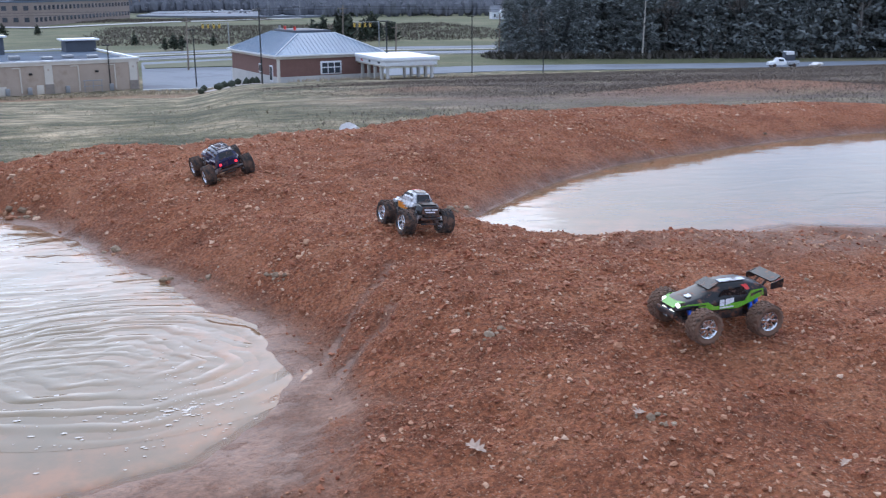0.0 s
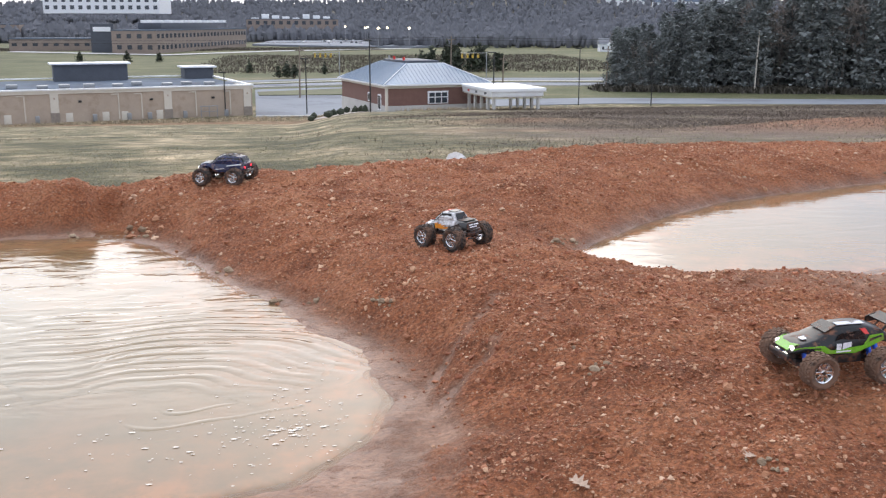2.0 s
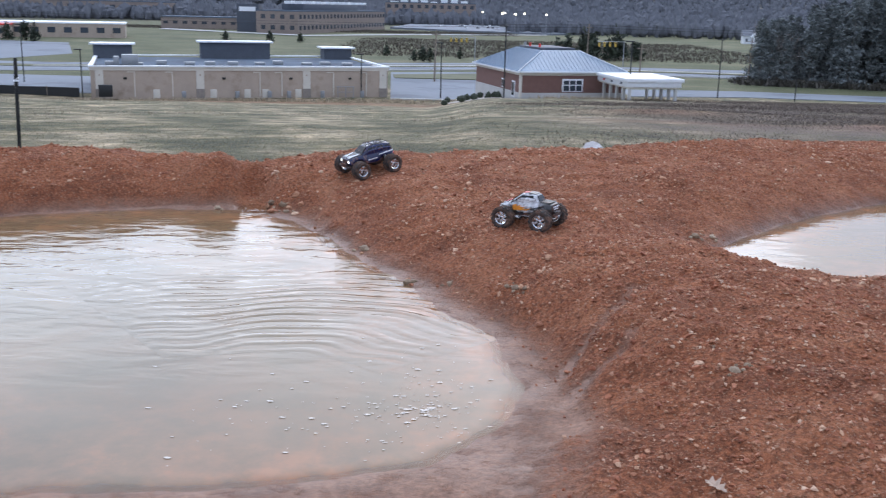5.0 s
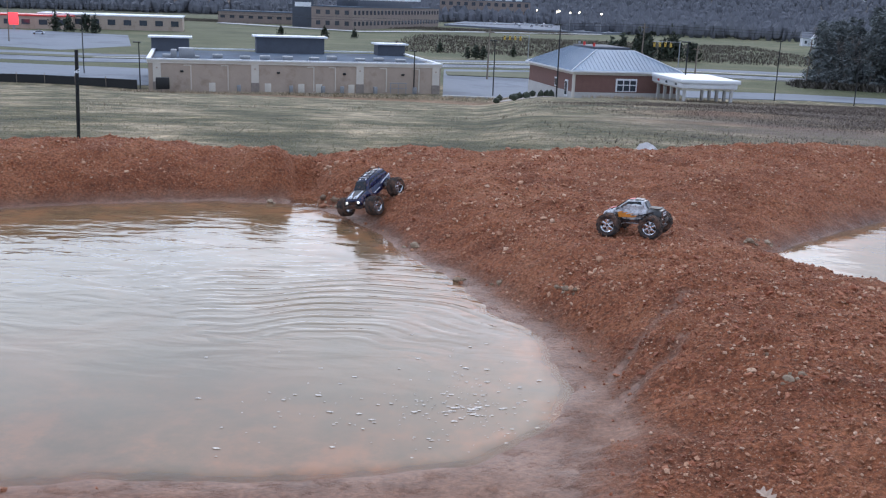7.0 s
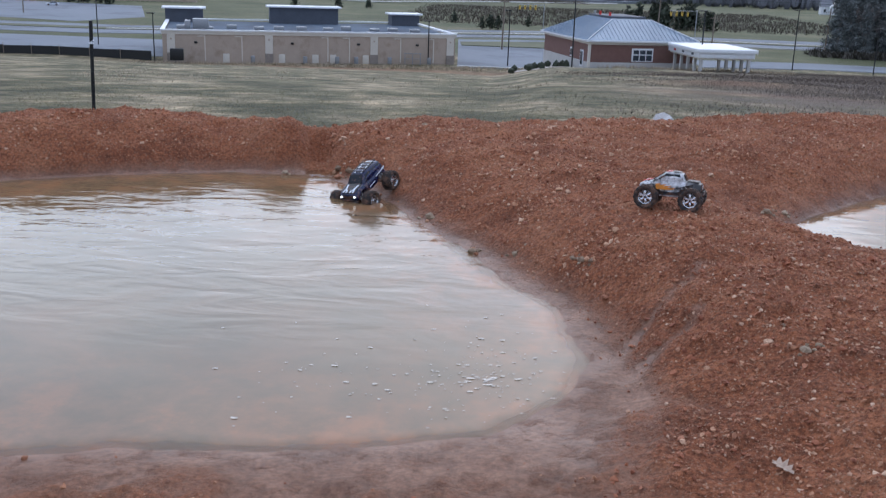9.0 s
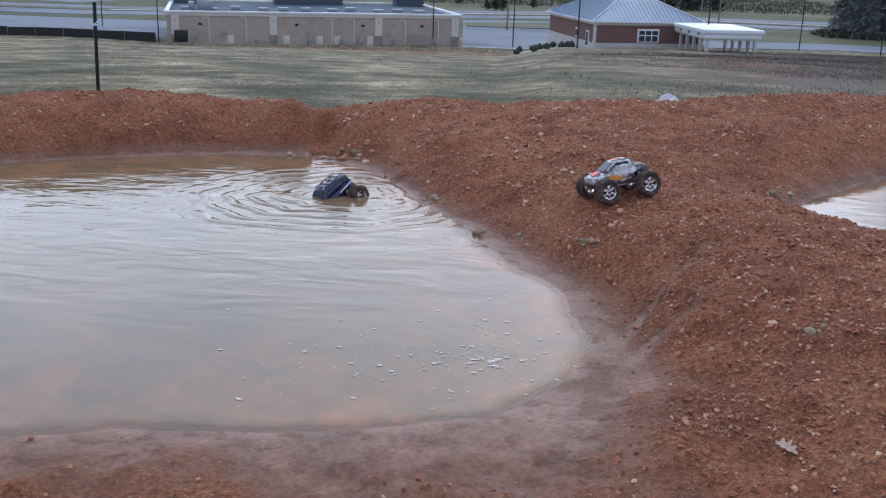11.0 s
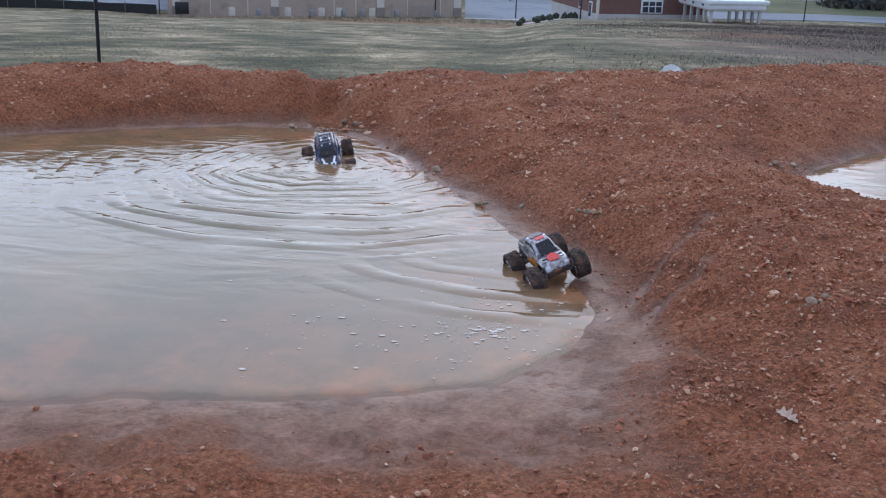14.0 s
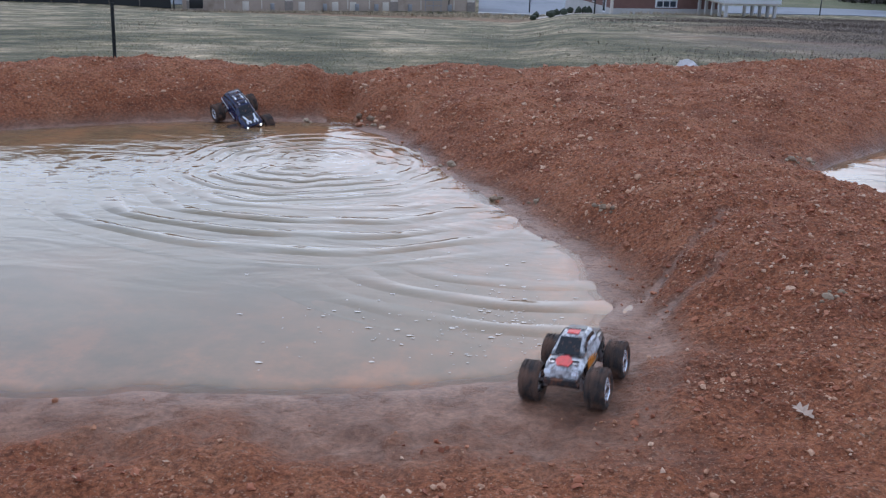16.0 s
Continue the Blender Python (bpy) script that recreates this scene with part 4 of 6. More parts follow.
DARK_RUN = [(0.0, 0.20, 7.55, 106, 0, 0, 0), (0.5, -0.01, 7.90, 124, 0, 0, 0), (1.0, -0.27, 8.30, 144, 0, 0, 0), (1.5, -0.55, 8.55, 148, 0, 0, 0), (2.0, -0.70, 8.62, 158, 0, 0, 0), (2.5, -0.72, 8.66, 166, 0, 0, 0), (3.0, -0.51, 8.50, 171, 0, 0, 0),
            (3.5, -0.24, 8.32, 176, 0, 0, 0), (4.0, -0.12, 8.16, 180, 0, 0, 0), (4.5, -0.41, 8.28, 196, 0, 0, 0), (5.0, -0.64, 8.26, 214, 0, 0, 0), (5.2, -0.76, 8.16, 226, 0, 0, 0), (6.2, -0.90, 7.84, 236, 0, -2, -3), (7.3, -0.98, 7.63, 243, 0.005, -5, -6), (8.5, -1.04, 7.52, 245, 0, -2, -6),
            (9.0, -1.09, 7.42, 246, -0.01, 4, -4), (9.2, -1.11, 7.38, 245, -0.01, 5, -3), (10.2, -1.24, 7.0, 238, 0, 9, 0), (11.3, -1.28, 6.74, 233, -0.02, 16, 4), (12.0, -1.27, 6.80, 233, -0.02, 16, 4), (12.6, -1.26, 6.86, 240, -0.02, 16, 3), (13.0, -1.27, 6.84, 250, -0.015, 16, 2),
            (13.4, -1.28, 6.85, 264, 0.0, 13, 0), (13.8, -1.31, 7.00, 276, 0.01, 12, 0), (14.2, -1.42, 7.22, 296, 0.02, 12, 0), (14.6, -1.60, 7.36, 320, 0.03, 12, -3), (15.0, -1.80, 7.70, 324, 0.02, 13, -4), (15.4, -2.09, 7.80, 322, -0.01, 10, -3), (15.7, -2.30, 7.88, 318, -0.02, 8, -2), (16.0, -2.41, 7.99, 315, -0.02, 8, 0)]
GREEN = green_truck()
WHITE, WHITE_WHEELS = white_truck()
DARK, DARK_WHEELS = dark_truck()


def stand(x, y, heading, lift, nose, lean, wheelbase, track):
    """The pose of a truck whose four wheels rest on the ground."""
    c, s = math.cos(radians(heading)), math.sin(radians(heading))
    z = {}
    for sx in (1, -1):
        for sy in (1, -1):
            lx, ly = sx * wheelbase / 2, sy * track / 2
            z[sx, sy] = max(ground_at(x + c * (lx + k) - s * ly, y + s * (lx + k) + c * ly) for k in (-0.03, 0, 0.03))
    front, rear = (z[1, 1] + z[1, -1]) / 2, (z[-1, 1] + z[-1, -1]) / 2
    left, right = (z[1, 1] + z[-1, 1]) / 2, (z[1, -1] + z[-1, -1]) / 2
    dip = math.degrees(math.atan2(rear - front, wheelbase)) + nose
    tip = math.degrees(math.atan2(left - right, track)) + lean
    m = Matrix.Rotation(radians(heading), 4, "Z") @ Matrix.Rotation(radians(dip), 4, "Y") @ Matrix.Rotation(radians(tip), 4, "X")
    return Matrix.Translation((x, y, (front + rear) / 2 + lift - 0.004)) @ m


SIZE = 0.9
GREEN.matrix_basis = stand(*GREEN_STAND, 0.335 * SIZE, 0.32 * SIZE) @ Matrix.Scale(SIZE, 4)
WHITE.scale = DARK.scale = (SIZE, SIZE, SIZE)


def between(run, t):
    return [float(np.interp(t, [r[0] for r in run], [r[k] for r in run])) for k in range(1, 7)]


def drive(truck, wheels, run, wheelbase, track):
    wheelbase, track = wheelbase * SIZE, track * SIZE
    times = [round(0.1 * k, 1) for k in range(161)]
    keyed = [r[0] for r in run]
    rows = [(t, stand(*between(run, t), wheelbase, track)) for t in sorted(set(keyed) | {round(0.3 * k, 1) for k in range(54)})]
    walk(truck, rows)
    # each wheel rolls by the way its hub goes
    for wheel, lx, ly, r in wheels:
        turn, spin, last = 0.0, [], None
        for t in times:
            x, y, h = between(run, t)[:3]
            c, s = math.cos(radians(h)), math.sin(radians(h))
            at = (x + SIZE * (c * lx - s * ly), y + SIZE * (s * lx + c * ly))
            if last:
                step = ((at[0] - last[0]) * c + (at[1] - last[1]) * s) / (r * SIZE)
                turn += max(-1.3, min(1.3, step))
            last = at
            spin.append((t, pose(lx, ly, r) @ Matrix.Rotation(turn, 4, "Y")))
        walk(wheel, spin)


# -- stones, leaf, foam and ripples on and round the pools --------------------------------------------
def ico(sub=1):
    bm = bmesh.new()
    bmesh.ops.create_icosphere(bm, subdivisions=sub, radius=1.0)
    bm.verts.ensure_lookup_table()
    v = np.array([x.co[:] for x in bm.verts])
    f = np.array([[x.index for x in q.verts] for q in bm.faces])
    bm.free()
    return v, f


def soup(name, verts, faces, mat, smooth=False):
    me = bpy.data.meshes.new(name)
    k = faces.shape[1]
    me.vertices.add(len(verts))
    me.vertices.foreach_set("co", verts.astype(np.float32).ravel())
    me.loops.add(faces.size)
    me.loops.foreach_set("vertex_index", faces.astype(np.int32).ravel())
    me.polygons.add(len(faces))
    me.polygons.foreach_set("loop_start", np.arange(len(faces), dtype=np.int32) * k)
    me.polygons.foreach_set("loop_total", np.full(len(faces), k, np.int32))
    me.polygons.foreach_set("use_smooth", np.full(len(faces), smooth))
    me.update()
    me.validate()
    me.materials.append(mat)
    return me


def turns(n, rng):
    q = rng.normal(size=(n, 4))
    q /= np.linalg.norm(q, axis=1)[:, None]
    w, x, y, z = q.T
    return np.stack([1 - 2 * (y * y + z * z), 2 * (x * y - z * w), 2 * (x * z + y * w), 2 * (x * y + z * w), 1 - 2 * (x * x + z * z), 2 * (y * z - x * w), 2 * (x * z - y * w), 2 * (y * z + x * w), 1 - 2 * (x * x + y * y)], 1).reshape(-1, 3, 3)


def stone_material(name, stops):
    m, nt, b = blank(name)
    g, o = nt.nodes.new("ShaderNodeNewGeometry"), nt.nodes.new("ShaderNodeObjectInfo")
    pick = math_node(nt, "FRACT", math_node(nt, "ADD", g.outputs["Random Per Island"], o.outputs["Random"]))
    col = ramp(nt, pick, stops)
    col = mixc(nt, 0.7, col, ramp(nt, tex(nt, 60, 5, 0.7), [(0.3, (0.55, 0.5, 0.48)), (0.7, (1.25, 1.25, 1.25))]), "MULTIPLY")
    nt.links.new(col, b.inputs["Base Color"])
    b.inputs["Roughness"].default_value = 0.85
    bump(nt, tex(nt, 90, 5, 0.7), 0.5, 0.004, b)
    return m


GRAVEL = stone_material("clay_gravel", [(0.0, (0.24, 0.078, 0.038)), (0.45, (0.35, 0.128, 0.064)), (0.70, (0.43, 0.190, 0.103)), (0.90, (0.54, 0.33, 0.21)), (1.0, (0.62, 0.43, 0.30))])
CHERT = stone_material("pale_chert", [(0.0, (0.33, 0.135, 0.068)), (0.4, (0.45, 0.215, 0.115)), (0.8, (0.57, 0.335, 0.20)), (1.0, (0.68, 0.47, 0.32))])
GREY_STONE = stone_material("grey_stone", [(0.0, (0.20, 0.13, 0.08)), (0.5, (0.31, 0.23, 0.15)), (1.0, (0.46, 0.36, 0.25))])
WHITE_STONE = stone_material("white_rock", [(0.0, (0.62, 0.61, 0.60)), (1.0, (0.72, 0.71, 0.70))])


def scatter_stones(name, count, lo, hi, power, clump, mat, seed, label, sunk=0.35, from_y=0.0):
    rng = np.random.default_rng(seed)
    x, y = rng.uniform(-5.0, 7.5, count * 4), 1.9 + 9.6 * rng.uniform(0, 1, count * 4) ** 1.25
    z, dl, dr, dc = ground_height(x, y)
    thick = 0.5 + fbm(x, y, 0.9, 3, seed) * 1.3 + fbm(x, y, 4.0, 2, seed + 5) * clump
    thick *= np.clip((np.minimum(dl, dr) - 0.10) / 0.45, 0.03, 1) * np.where(y < 3.0, 0.55, 1.0)
    mud = np.clip(1.35 - z / 0.11, 0, 1) * np.clip((4.3 - y) / 0.6, 0, 1) * np.clip((y - 2.45) / 0.3, 0, 1) * np.clip((1.3 - x) / 0.4, 0, 1)
    thick *= 1 - 0.93 * mud
    ok = (y > from_y) & (dl > 0.03) & (dr > 0.03) & (dc < 0.9) & (rng.uniform(0, 1, count * 4) < thick)
    x, y, z = x[ok][:count], y[ok][:count], z[ok][:count]
    n = len(x)
    size = lo + (hi - lo) * rng.uniform(0, 1, n) ** power
    v, f = ico(1)
    shape = v[None] * rng.uniform(0.38, 1.45, (n, 12, 1)) * rng.uniform(0.4, 1.3, (n, 1, 3))
    shape = np.einsum("nij,nkj->nki", turns(n, rng), shape) * size[:, None, None] * np.array([1, 1, 0.8])
    shape += np.stack([x, y, z + size * sunk], 1)[:, None]
    faces = (f[None] + (np.arange(n) * 12)[:, None, None]).reshape(-1, 3)
    return tagged(new(name, soup(name, shape.reshape(-1, 3), faces, mat)), label, "gravel", kind="stuff")


scatter_stones("gravel", 38000, 0.003, 0.012, 2.4, 0.8, GRAVEL, 3, "fine reddish gravel strewn over the clay banks")
scatter_stones("clods", 11000, 0.004, 0.018, 3.0, 2.2, stone_material("clay_clods", [(0.0, (0.24, 0.076, 0.036)), (0.6, (0.35, 0.120, 0.056)), (1.0, (0.44, 0.180, 0.093))]), 8, "crumbled lumps of red clay on the banks", 0.2)
scatter_stones("pale_gravel", 19000, 0.003, 0.0135, 3.0, 3.4, CHERT, 17, "pale tan stone chips scattered on the clay")
scatter_stones("bank_chips", 5200, 0.008, 0.026, 2.6, 2.6, CHERT, 29, "flat tan stone chips on the far bank", 0.15, 5.2)


def rock_mesh(seed, mat, flat=0.7):
    rng = np.random.default_rng(seed)
    v, f = ico(2)
    n = np.array([noise.noise(Vector(p) * 1.3 + Vector((seed, 0, 0))) for p in v])
    v = v * (1 + 0.45 * n[:, None]) * rng.uniform(0.75, 1.2, 3) * np.array([1, 1, flat])
    v = np.round(v * 2.4) / 2.4 * 0.62 + v * 0.38
    return soup("rock", v, f, mat)


def rocks():
    rng = np.random.default_rng(5)
    kinds = [rock_mesh(s, m) for s, m in ((1, CHERT), (2, CHERT), (3, CHERT), (4, GREY_STONE), (5, GREY_STONE), (6, CHERT))]
    # the stones that stand out: x, y, size, kind
    spots = [(2.0, 4.5, 0.027, 0), (1.32, 4.55, 0.013, 5), (-0.22, 5.98, 0.035, 3), (0.52, 4.98, 0.022, 1), (1.68, 3.55, 0.025, 2), (0.42, 5.42, 0.031, 3), (0.47, 5.36, 0.023, 4), (0.37, 5.46, 0.019, 3), (-0.78, 8.78, 0.039, 4),
             (-1.34, 8.10, 0.048, 4), (-1.42, 8.02, 0.040, 0), (-1.24, 8.16, 0.036, 2), (-1.30, 7.98, 0.034, 4), (-1.18, 8.02, 0.030, 1), (-1.46, 8.22, 0.042, 3), (-1.22, 7.9, 0.028, 0), (0.80, 3.92, 0.022, 1), (0.84, 3.88, 0.016, 2), (1.22, 3.86, 0.027, 3), (1.28, 3.9, 0.020, 4), (1.1, 3.98, 0.017, 0), (-0.55, 6.72, 0.039, 3), (1.85, 6.75, 0.043, 3), (1.8, 6.9, 0.035, 4),
             (1.72, 6.62, 0.031, 1), (1.95, 7.0, 0.031, 3), (0.05, 5.85, 0.027, 4), (1.6, 4.9, 0.017, 2), (0.62, 5.62, 0.023, 2), (-0.35, 2.45, 0.016, 1), (2.95, 6.08, 0.031, 3), (4.25, 6.15, 0.039, 4), (1.55, 2.95, 0.023, 3), (1.6, 2.88, 0.019, 4), (1.52, 2.86, 0.016, 2), (-1.75, 8.02, 0.023, 3), (-1.9, 8.12, 0.031, 4)]
    # the dark ones lie in small heaps of broken pieces
    heaps = [q for q in spots if q[3] in (3, 4)]
    for x, y, size, kind in heaps:
        for k in range(4):
            a, r = rng.uniform(0, 6.28), size * rng.uniform(0.9, 2.8)
            spots.append((x + r * math.cos(a), y + r * math.sin(a) * 0.7, size * float(rng.uniform(0.3, 0.62)), int(rng.choice([3, 4, 1, 2]))))
    spots = [(x, y, size * (0.72 if kind in (3, 4) else 1.0), kind) for x, y, size, kind in spots]
    for k in range(150):
        x, y = rng.uniform(-3.5, 6.5), rng.uniform(3.2, 10.6)
        spots.append((x, y, float(0.008 + 0.013 * rng.uniform() ** 2.2), int(rng.choice([0, 1, 2, 5, 0, 1, 2, 5, 3]))))
    xs, ys = np.array([s[0] for s in spots], float), np.array([s[1] for s in spots], float)
    z, dl, dr, dc = ground_height(xs, ys)
    for i, (x, y, size, kind) in enumerate(spots):
        if dl[i] < -0.02 or dr[i] < -0.02 or dc[i] > 0.8:
            continue
        ob = new("rock", kinds[kind])
        ob.matrix_basis = Matrix.LocRotScale((x, y, z[i] + size * 0.22), Euler((rng.uniform(-0.3, 0.3), rng.uniform(-0.3, 0.3), rng.uniform(0, 6.28))), (size,) * 3)
        tagged(ob, "dark grey stone half sunk in red clay" if kind in (3, 4) else "pale tan stone chip lying on red clay", "stone", "loose stones on the banks")


rocks()
big = new("boulder", rock_mesh(41, WHITE_STONE, 0.62))
big.matrix_basis = Matrix.LocRotScale((1.66, 10.9, ground_at(1.66, 10.9) + 0.18), Euler((0.3, 0.55, 0.9)), (0.16, 0.09, 0.20))
tagged(big, "white limestone boulder at the edge of the grass", "boulder")
pile = new("boulder", rock_mesh(43, WHITE_STONE, 0.6))
pile.matrix_basis = Matrix.LocRotScale((122.5, 182, ground_at(122.5, 182) + 0.5), Euler((0, 0, 0.4)), (1.7, 1.2, 0.95))
tagged(pile, "large pale rock lying beside the dirt lot", "boulder")


def oak_leaf(x, y, turn, size):
    half = [(0, -0.5), (0.10, -0.42), (0.09, -0.3), (0.30, -0.22), (0.12, -0.08), (0.42, 0.08), (0.14, 0.16), (0.28, 0.36), (0.06, 0.34), (0, 0.52)]
    bm = bmesh.new()
    mid = [bm.verts.new((0, b * size, 0.012 * math.sin(b * 5) * size * 20 * 0.05)) for a, b in half]
    for s in (1, -1):
        rim = [bm.verts.new((s * a * size, b * size, abs(a) * size * 0.45)) for a, b in half]
        for i in range(len(half) - 1):
            bm.faces.new((mid[i], mid[i + 1], rim[i + 1], rim[i]))
    bmesh.ops.remove_doubles(bm, verts=bm.verts[:], dist=1e-5)
    bmesh.ops.solidify(bm, geom=bm.faces[:], thickness=0.0006)
    ob = new("dead_leaf", finish(bm, "dead_leaf", surface("dry_leaf", (0.42, 0.30, 0.22), 0.7, spread=0.35, scale=60)))
    ob.matrix_basis = pose(x, y, ground_at(x, y) + 0.008, 8, -6, turn)
    tagged(ob, "curled tan oak leaf lying on the clay", "leaf", "dead leaves")


oak_leaf(0.93, 3.02, 40, 0.085)
oak_leaf(1.52, 2.98, 120, 0.06)
oak_leaf(2.05, 2.55, -60, 0.05)


def foam():
    rng = np.random.default_rng(23)
    verts, faces, n = [], [], 0
    for k in range(300):
        a, r = rng.uniform(0, 6.28), abs(rng.normal(0, 1))
        x, y = -0.05 + 0.34 * r * math.cos(a) - (0.9 * rng.uniform() ** 2 if k % 3 == 0 else 0), 3.98 + 0.42 * r * math.sin(a)
        if float(to_line(np.array([x]), np.array([y]), LEFT_SHORE, True)[0]) > -0.03:
            continue
        size = 0.0022 + 0.0065 * rng.uniform() ** 2.5
        ring = []
        for q in range(7):
            b = 2 * math.pi * q / 7
            rr = size * rng.uniform(0.6, 1.2)
            ring.append((x + rr * math.cos(b) * 1.9, y + rr * math.sin(b), 0.0025))
        verts += ring + [(x, y, 0.0025 + size * 0.12)]
        faces += [(n + q, n + (q + 1) % 7, n + 7) for q in range(7)]
        n += 8
    me = soup("foam", np.array(verts), np.array(faces), surface("foam", (0.64, 0.57, 0.49), 0.5, spread=0.1))
    tagged(new("foam", me), "small white foam flecks floating on muddy water", "foam", kind="stuff")


foam()


def wave_disc(name, r0, r1, height, waves, a0, a1, label, at, skew=1.0):
    """A patch of round water waves that die out to their rim."""
    bm = bmesh.new()
    nr, na = int(waves * 14), 120
    rows = []
    full = a1 - a0 > 359
    for i in range(nr + 1):
        s = i / nr
        r = r0 + (r1 - r0) * s
        row = []
        for j in range(na if full else na + 1):
            a = radians(a0 + (a1 - a0) * j / na)
            side = 1.0 if full else math.sin(math.pi * j / na) ** 0.7
            wob = 0.034 * math.sin(3 * a + 1.3 + waves) + 0.022 * math.sin(7 * a + 3 * s) + 0.014 * math.sin(13 * a + 5 * s)
            fade = math.sin(math.pi * min(1, s * 1.02)) ** 0.6 if 0 < s < 0.98 else 0
            broken = min(1.25, max(0.12, 0.72 + 1.3 * noise.noise(Vector((r * math.cos(a) * 2.6 + 7 * waves, r * math.sin(a) * 2.6, height * 900)))))
            z = height * math.sin(2 * math.pi * waves * (s + wob)) * fade * side * broken
            row.append(bm.verts.new((r * math.cos(a) * skew, r * math.sin(a), z - 0.0012)))
        rows.append(row)
    for p, q in zip(rows, rows[1:]):
        for j in range(na):
            k = (j + 1) % len(p) if full else j + 1
            bm.faces.new((p[j], p[k], q[k], q[j]))
    me = finish(bm, name, WATER, 180)
    co = np.zeros(len(me.vertices) * 3)
    me.vertices.foreach_get("co", co)
    d = to_line(co[0::3] + at[0], co[1::3] + at[1], LEFT_SHORE, True)
    me.attributes.new("shallow", "FLOAT", "POINT").data.foreach_set("value", np.clip(0.9 * np.exp(d / 0.55), 0, 0.9).astype(np.float32))
    return tagged(new(name, me), label, "ripple")


RINGS = wave_disc("water_ripple", 0.14, 1.05, 0.0075, 6, 0, 360, "round ripples spreading over the muddy pool", (-1.3, 6.78), 1.1)
OUTER = wave_disc("water_ripple", 1.05, 2.15, 0.012, 4.2, 178, 318, "wide ripples travelling over the muddy pool", (-1.3, 6.75))
WAKE = wave_disc("water_wake", 1.02, 1.85, 0.0075, 3, 222, 285, "curved wake ripples on the muddy pool", (0.1, 5.7))
SWIRL = wave_disc("water_ripple", 0.10, 0.95, 0.0042, 5.3, 0, 360, "churned round ripples behind a passing truck", (-0.45, 4.75), 1.15)
CHURN = wave_disc("water_ripple", 0.75, 2.35, 0.0042, 13, 42, 128, "crossing ripples on the churned muddy pool", (-0.85, 3.9))
RING_RUN = [(0.0, -1.25, 6.9, -0.03, 0), (9.2, -1.2, 7.2, -0.03, 0), (10.6, -1.27, 6.8, 0.0015, 10), (12.5, -1.27, 6.78, 0.0015, 20), (14.5, -1.40, 6.75, 0.0015, 30), (16.0, -1.50, 6.7, 0.0015, 40)]
WAKE_RUN = [(0.0, 0.2, 5.9, -0.03, 0), (12.6, 0.2, 5.9, -0.03, 0), (13.3, 0.16, 5.86, 0.0005, 0), (15.0, 0.1, 5.7, 0.0015, 2), (16.0, 0.06, 5.6, 0.0015, 5)]
OUTER_RUN = [(0.0, -1.1, 7.1, -0.03, 0), (11.4, -1.1, 7.1, -0.03, 0), (12.4, -1.15, 7.08, 0.0005, 0), (13.6, -1.22, 6.95, 0.0015, 0), (16.0, -1.3, 6.7, 0.0015, 3)]
SWIRL_RUN = [(0.0, -0.40, 4.65, 0.0017, 0), (1.0, -0.42, 4.68, 0.0015, 14), (2.2, -0.45, 4.75, -0.003, 30), (4.0, -0.5, 4.85, -0.012, 45), (16.0, -0.52, 4.9, -0.03, 60)]
CHURN_RUN = [(0.0, -0.80, 3.75, 0.0015, -6), (5.0, -0.85, 3.9, 0.0015, 0), (8.0, -0.85, 4.05, 0.0005, 3), (10.0, -0.85, 4.1, -0.008, 4), (16.0, -0.85, 4.1, -0.03, 5)]


# -- the field: posts, scrub ---------------------------------------------------------------------------
BLACK_STEEL = surface("black_painted_steel", (0.02, 0.021, 0.022), 0.5, 0.3, 0.3, 12)
GREY_STEEL = surface("galvanised_steel", (0.30, 0.31, 0.32), 0.5, 0.6, 0.2, 6)
POLE_WOOD = surface("weathered_pole_wood", (0.20, 0.16, 0.125), 0.85, spread=0.3, scale=3, relief=0.01)
PALE_WOOD = surface("pale_pole_wood", (0.42, 0.39, 0.34), 0.85, spread=0.2, scale=3)


def t_post():
    t = thing("fence_post", "dark studded steel fence post standing behind the clay bank", "post", m=pose(-5.95, 13.7, ground_at(-5.95, 13.7), 0, 1.5, 20))
    part("post", merge(box(-0.024, 0.024, -0.005, 0.005, -0.3, 1.62), box(-0.005, 0.005, -0.005, 0.034, -0.3, 1.62)), BLACK_STEEL, t)
    for k in range(26):
        part("stud", box(-0.017, 0.017, -0.016, -0.004, 0.06 + k * 0.06, 0.078 + k * 0.06, 0.002), BLACK_STEEL, t)
    part("wire_clip", merge(box(-0.03, 0.03, -0.022, -0.006, 1.30, 1.325, 0.003), rod((-0.03, -0.014, 1.31), (0.035, -0.02, 1.36), 0.006)), WHITE_TRIM, t, "white plastic wire clip")


t_post()


def twig_tufts(name, spots, blades, height, width, mat, label, seed, spread=0.5, scatter=0.22):
    rng = np.random.default_rng(seed)
    n = len(spots)
    base = np.repeat(np.array(spots), blades, 0)
    m = len(base)
    a, lean, h = rng.uniform(0, 6.28, m), rng.uniform(0.05, spread, m), height * rng.uniform(0.5, 1.2, m)
    off = rng.normal(0, height * scatter, (m, 2))
    b0 = base + np.stack([off[:, 0], off[:, 1], np.full(m, -0.02)], 1)
    tip = b0 + np.stack([np.cos(a) * lean * h, np.sin(a) * lean * h, h], 1)
    side = np.stack([-np.sin(a), np.cos(a), np.zeros(m)], 1) * width * rng.uniform(0.6, 1.4, (m, 1))
    v = np.stack([b0 - side, b0 + side, tip], 1).reshape(-1, 3)
    f = np.arange(m * 3).reshape(-1, 3)
    return tagged(new(name, soup(name, v, f, mat)), label, "scrub", kind="stuff")


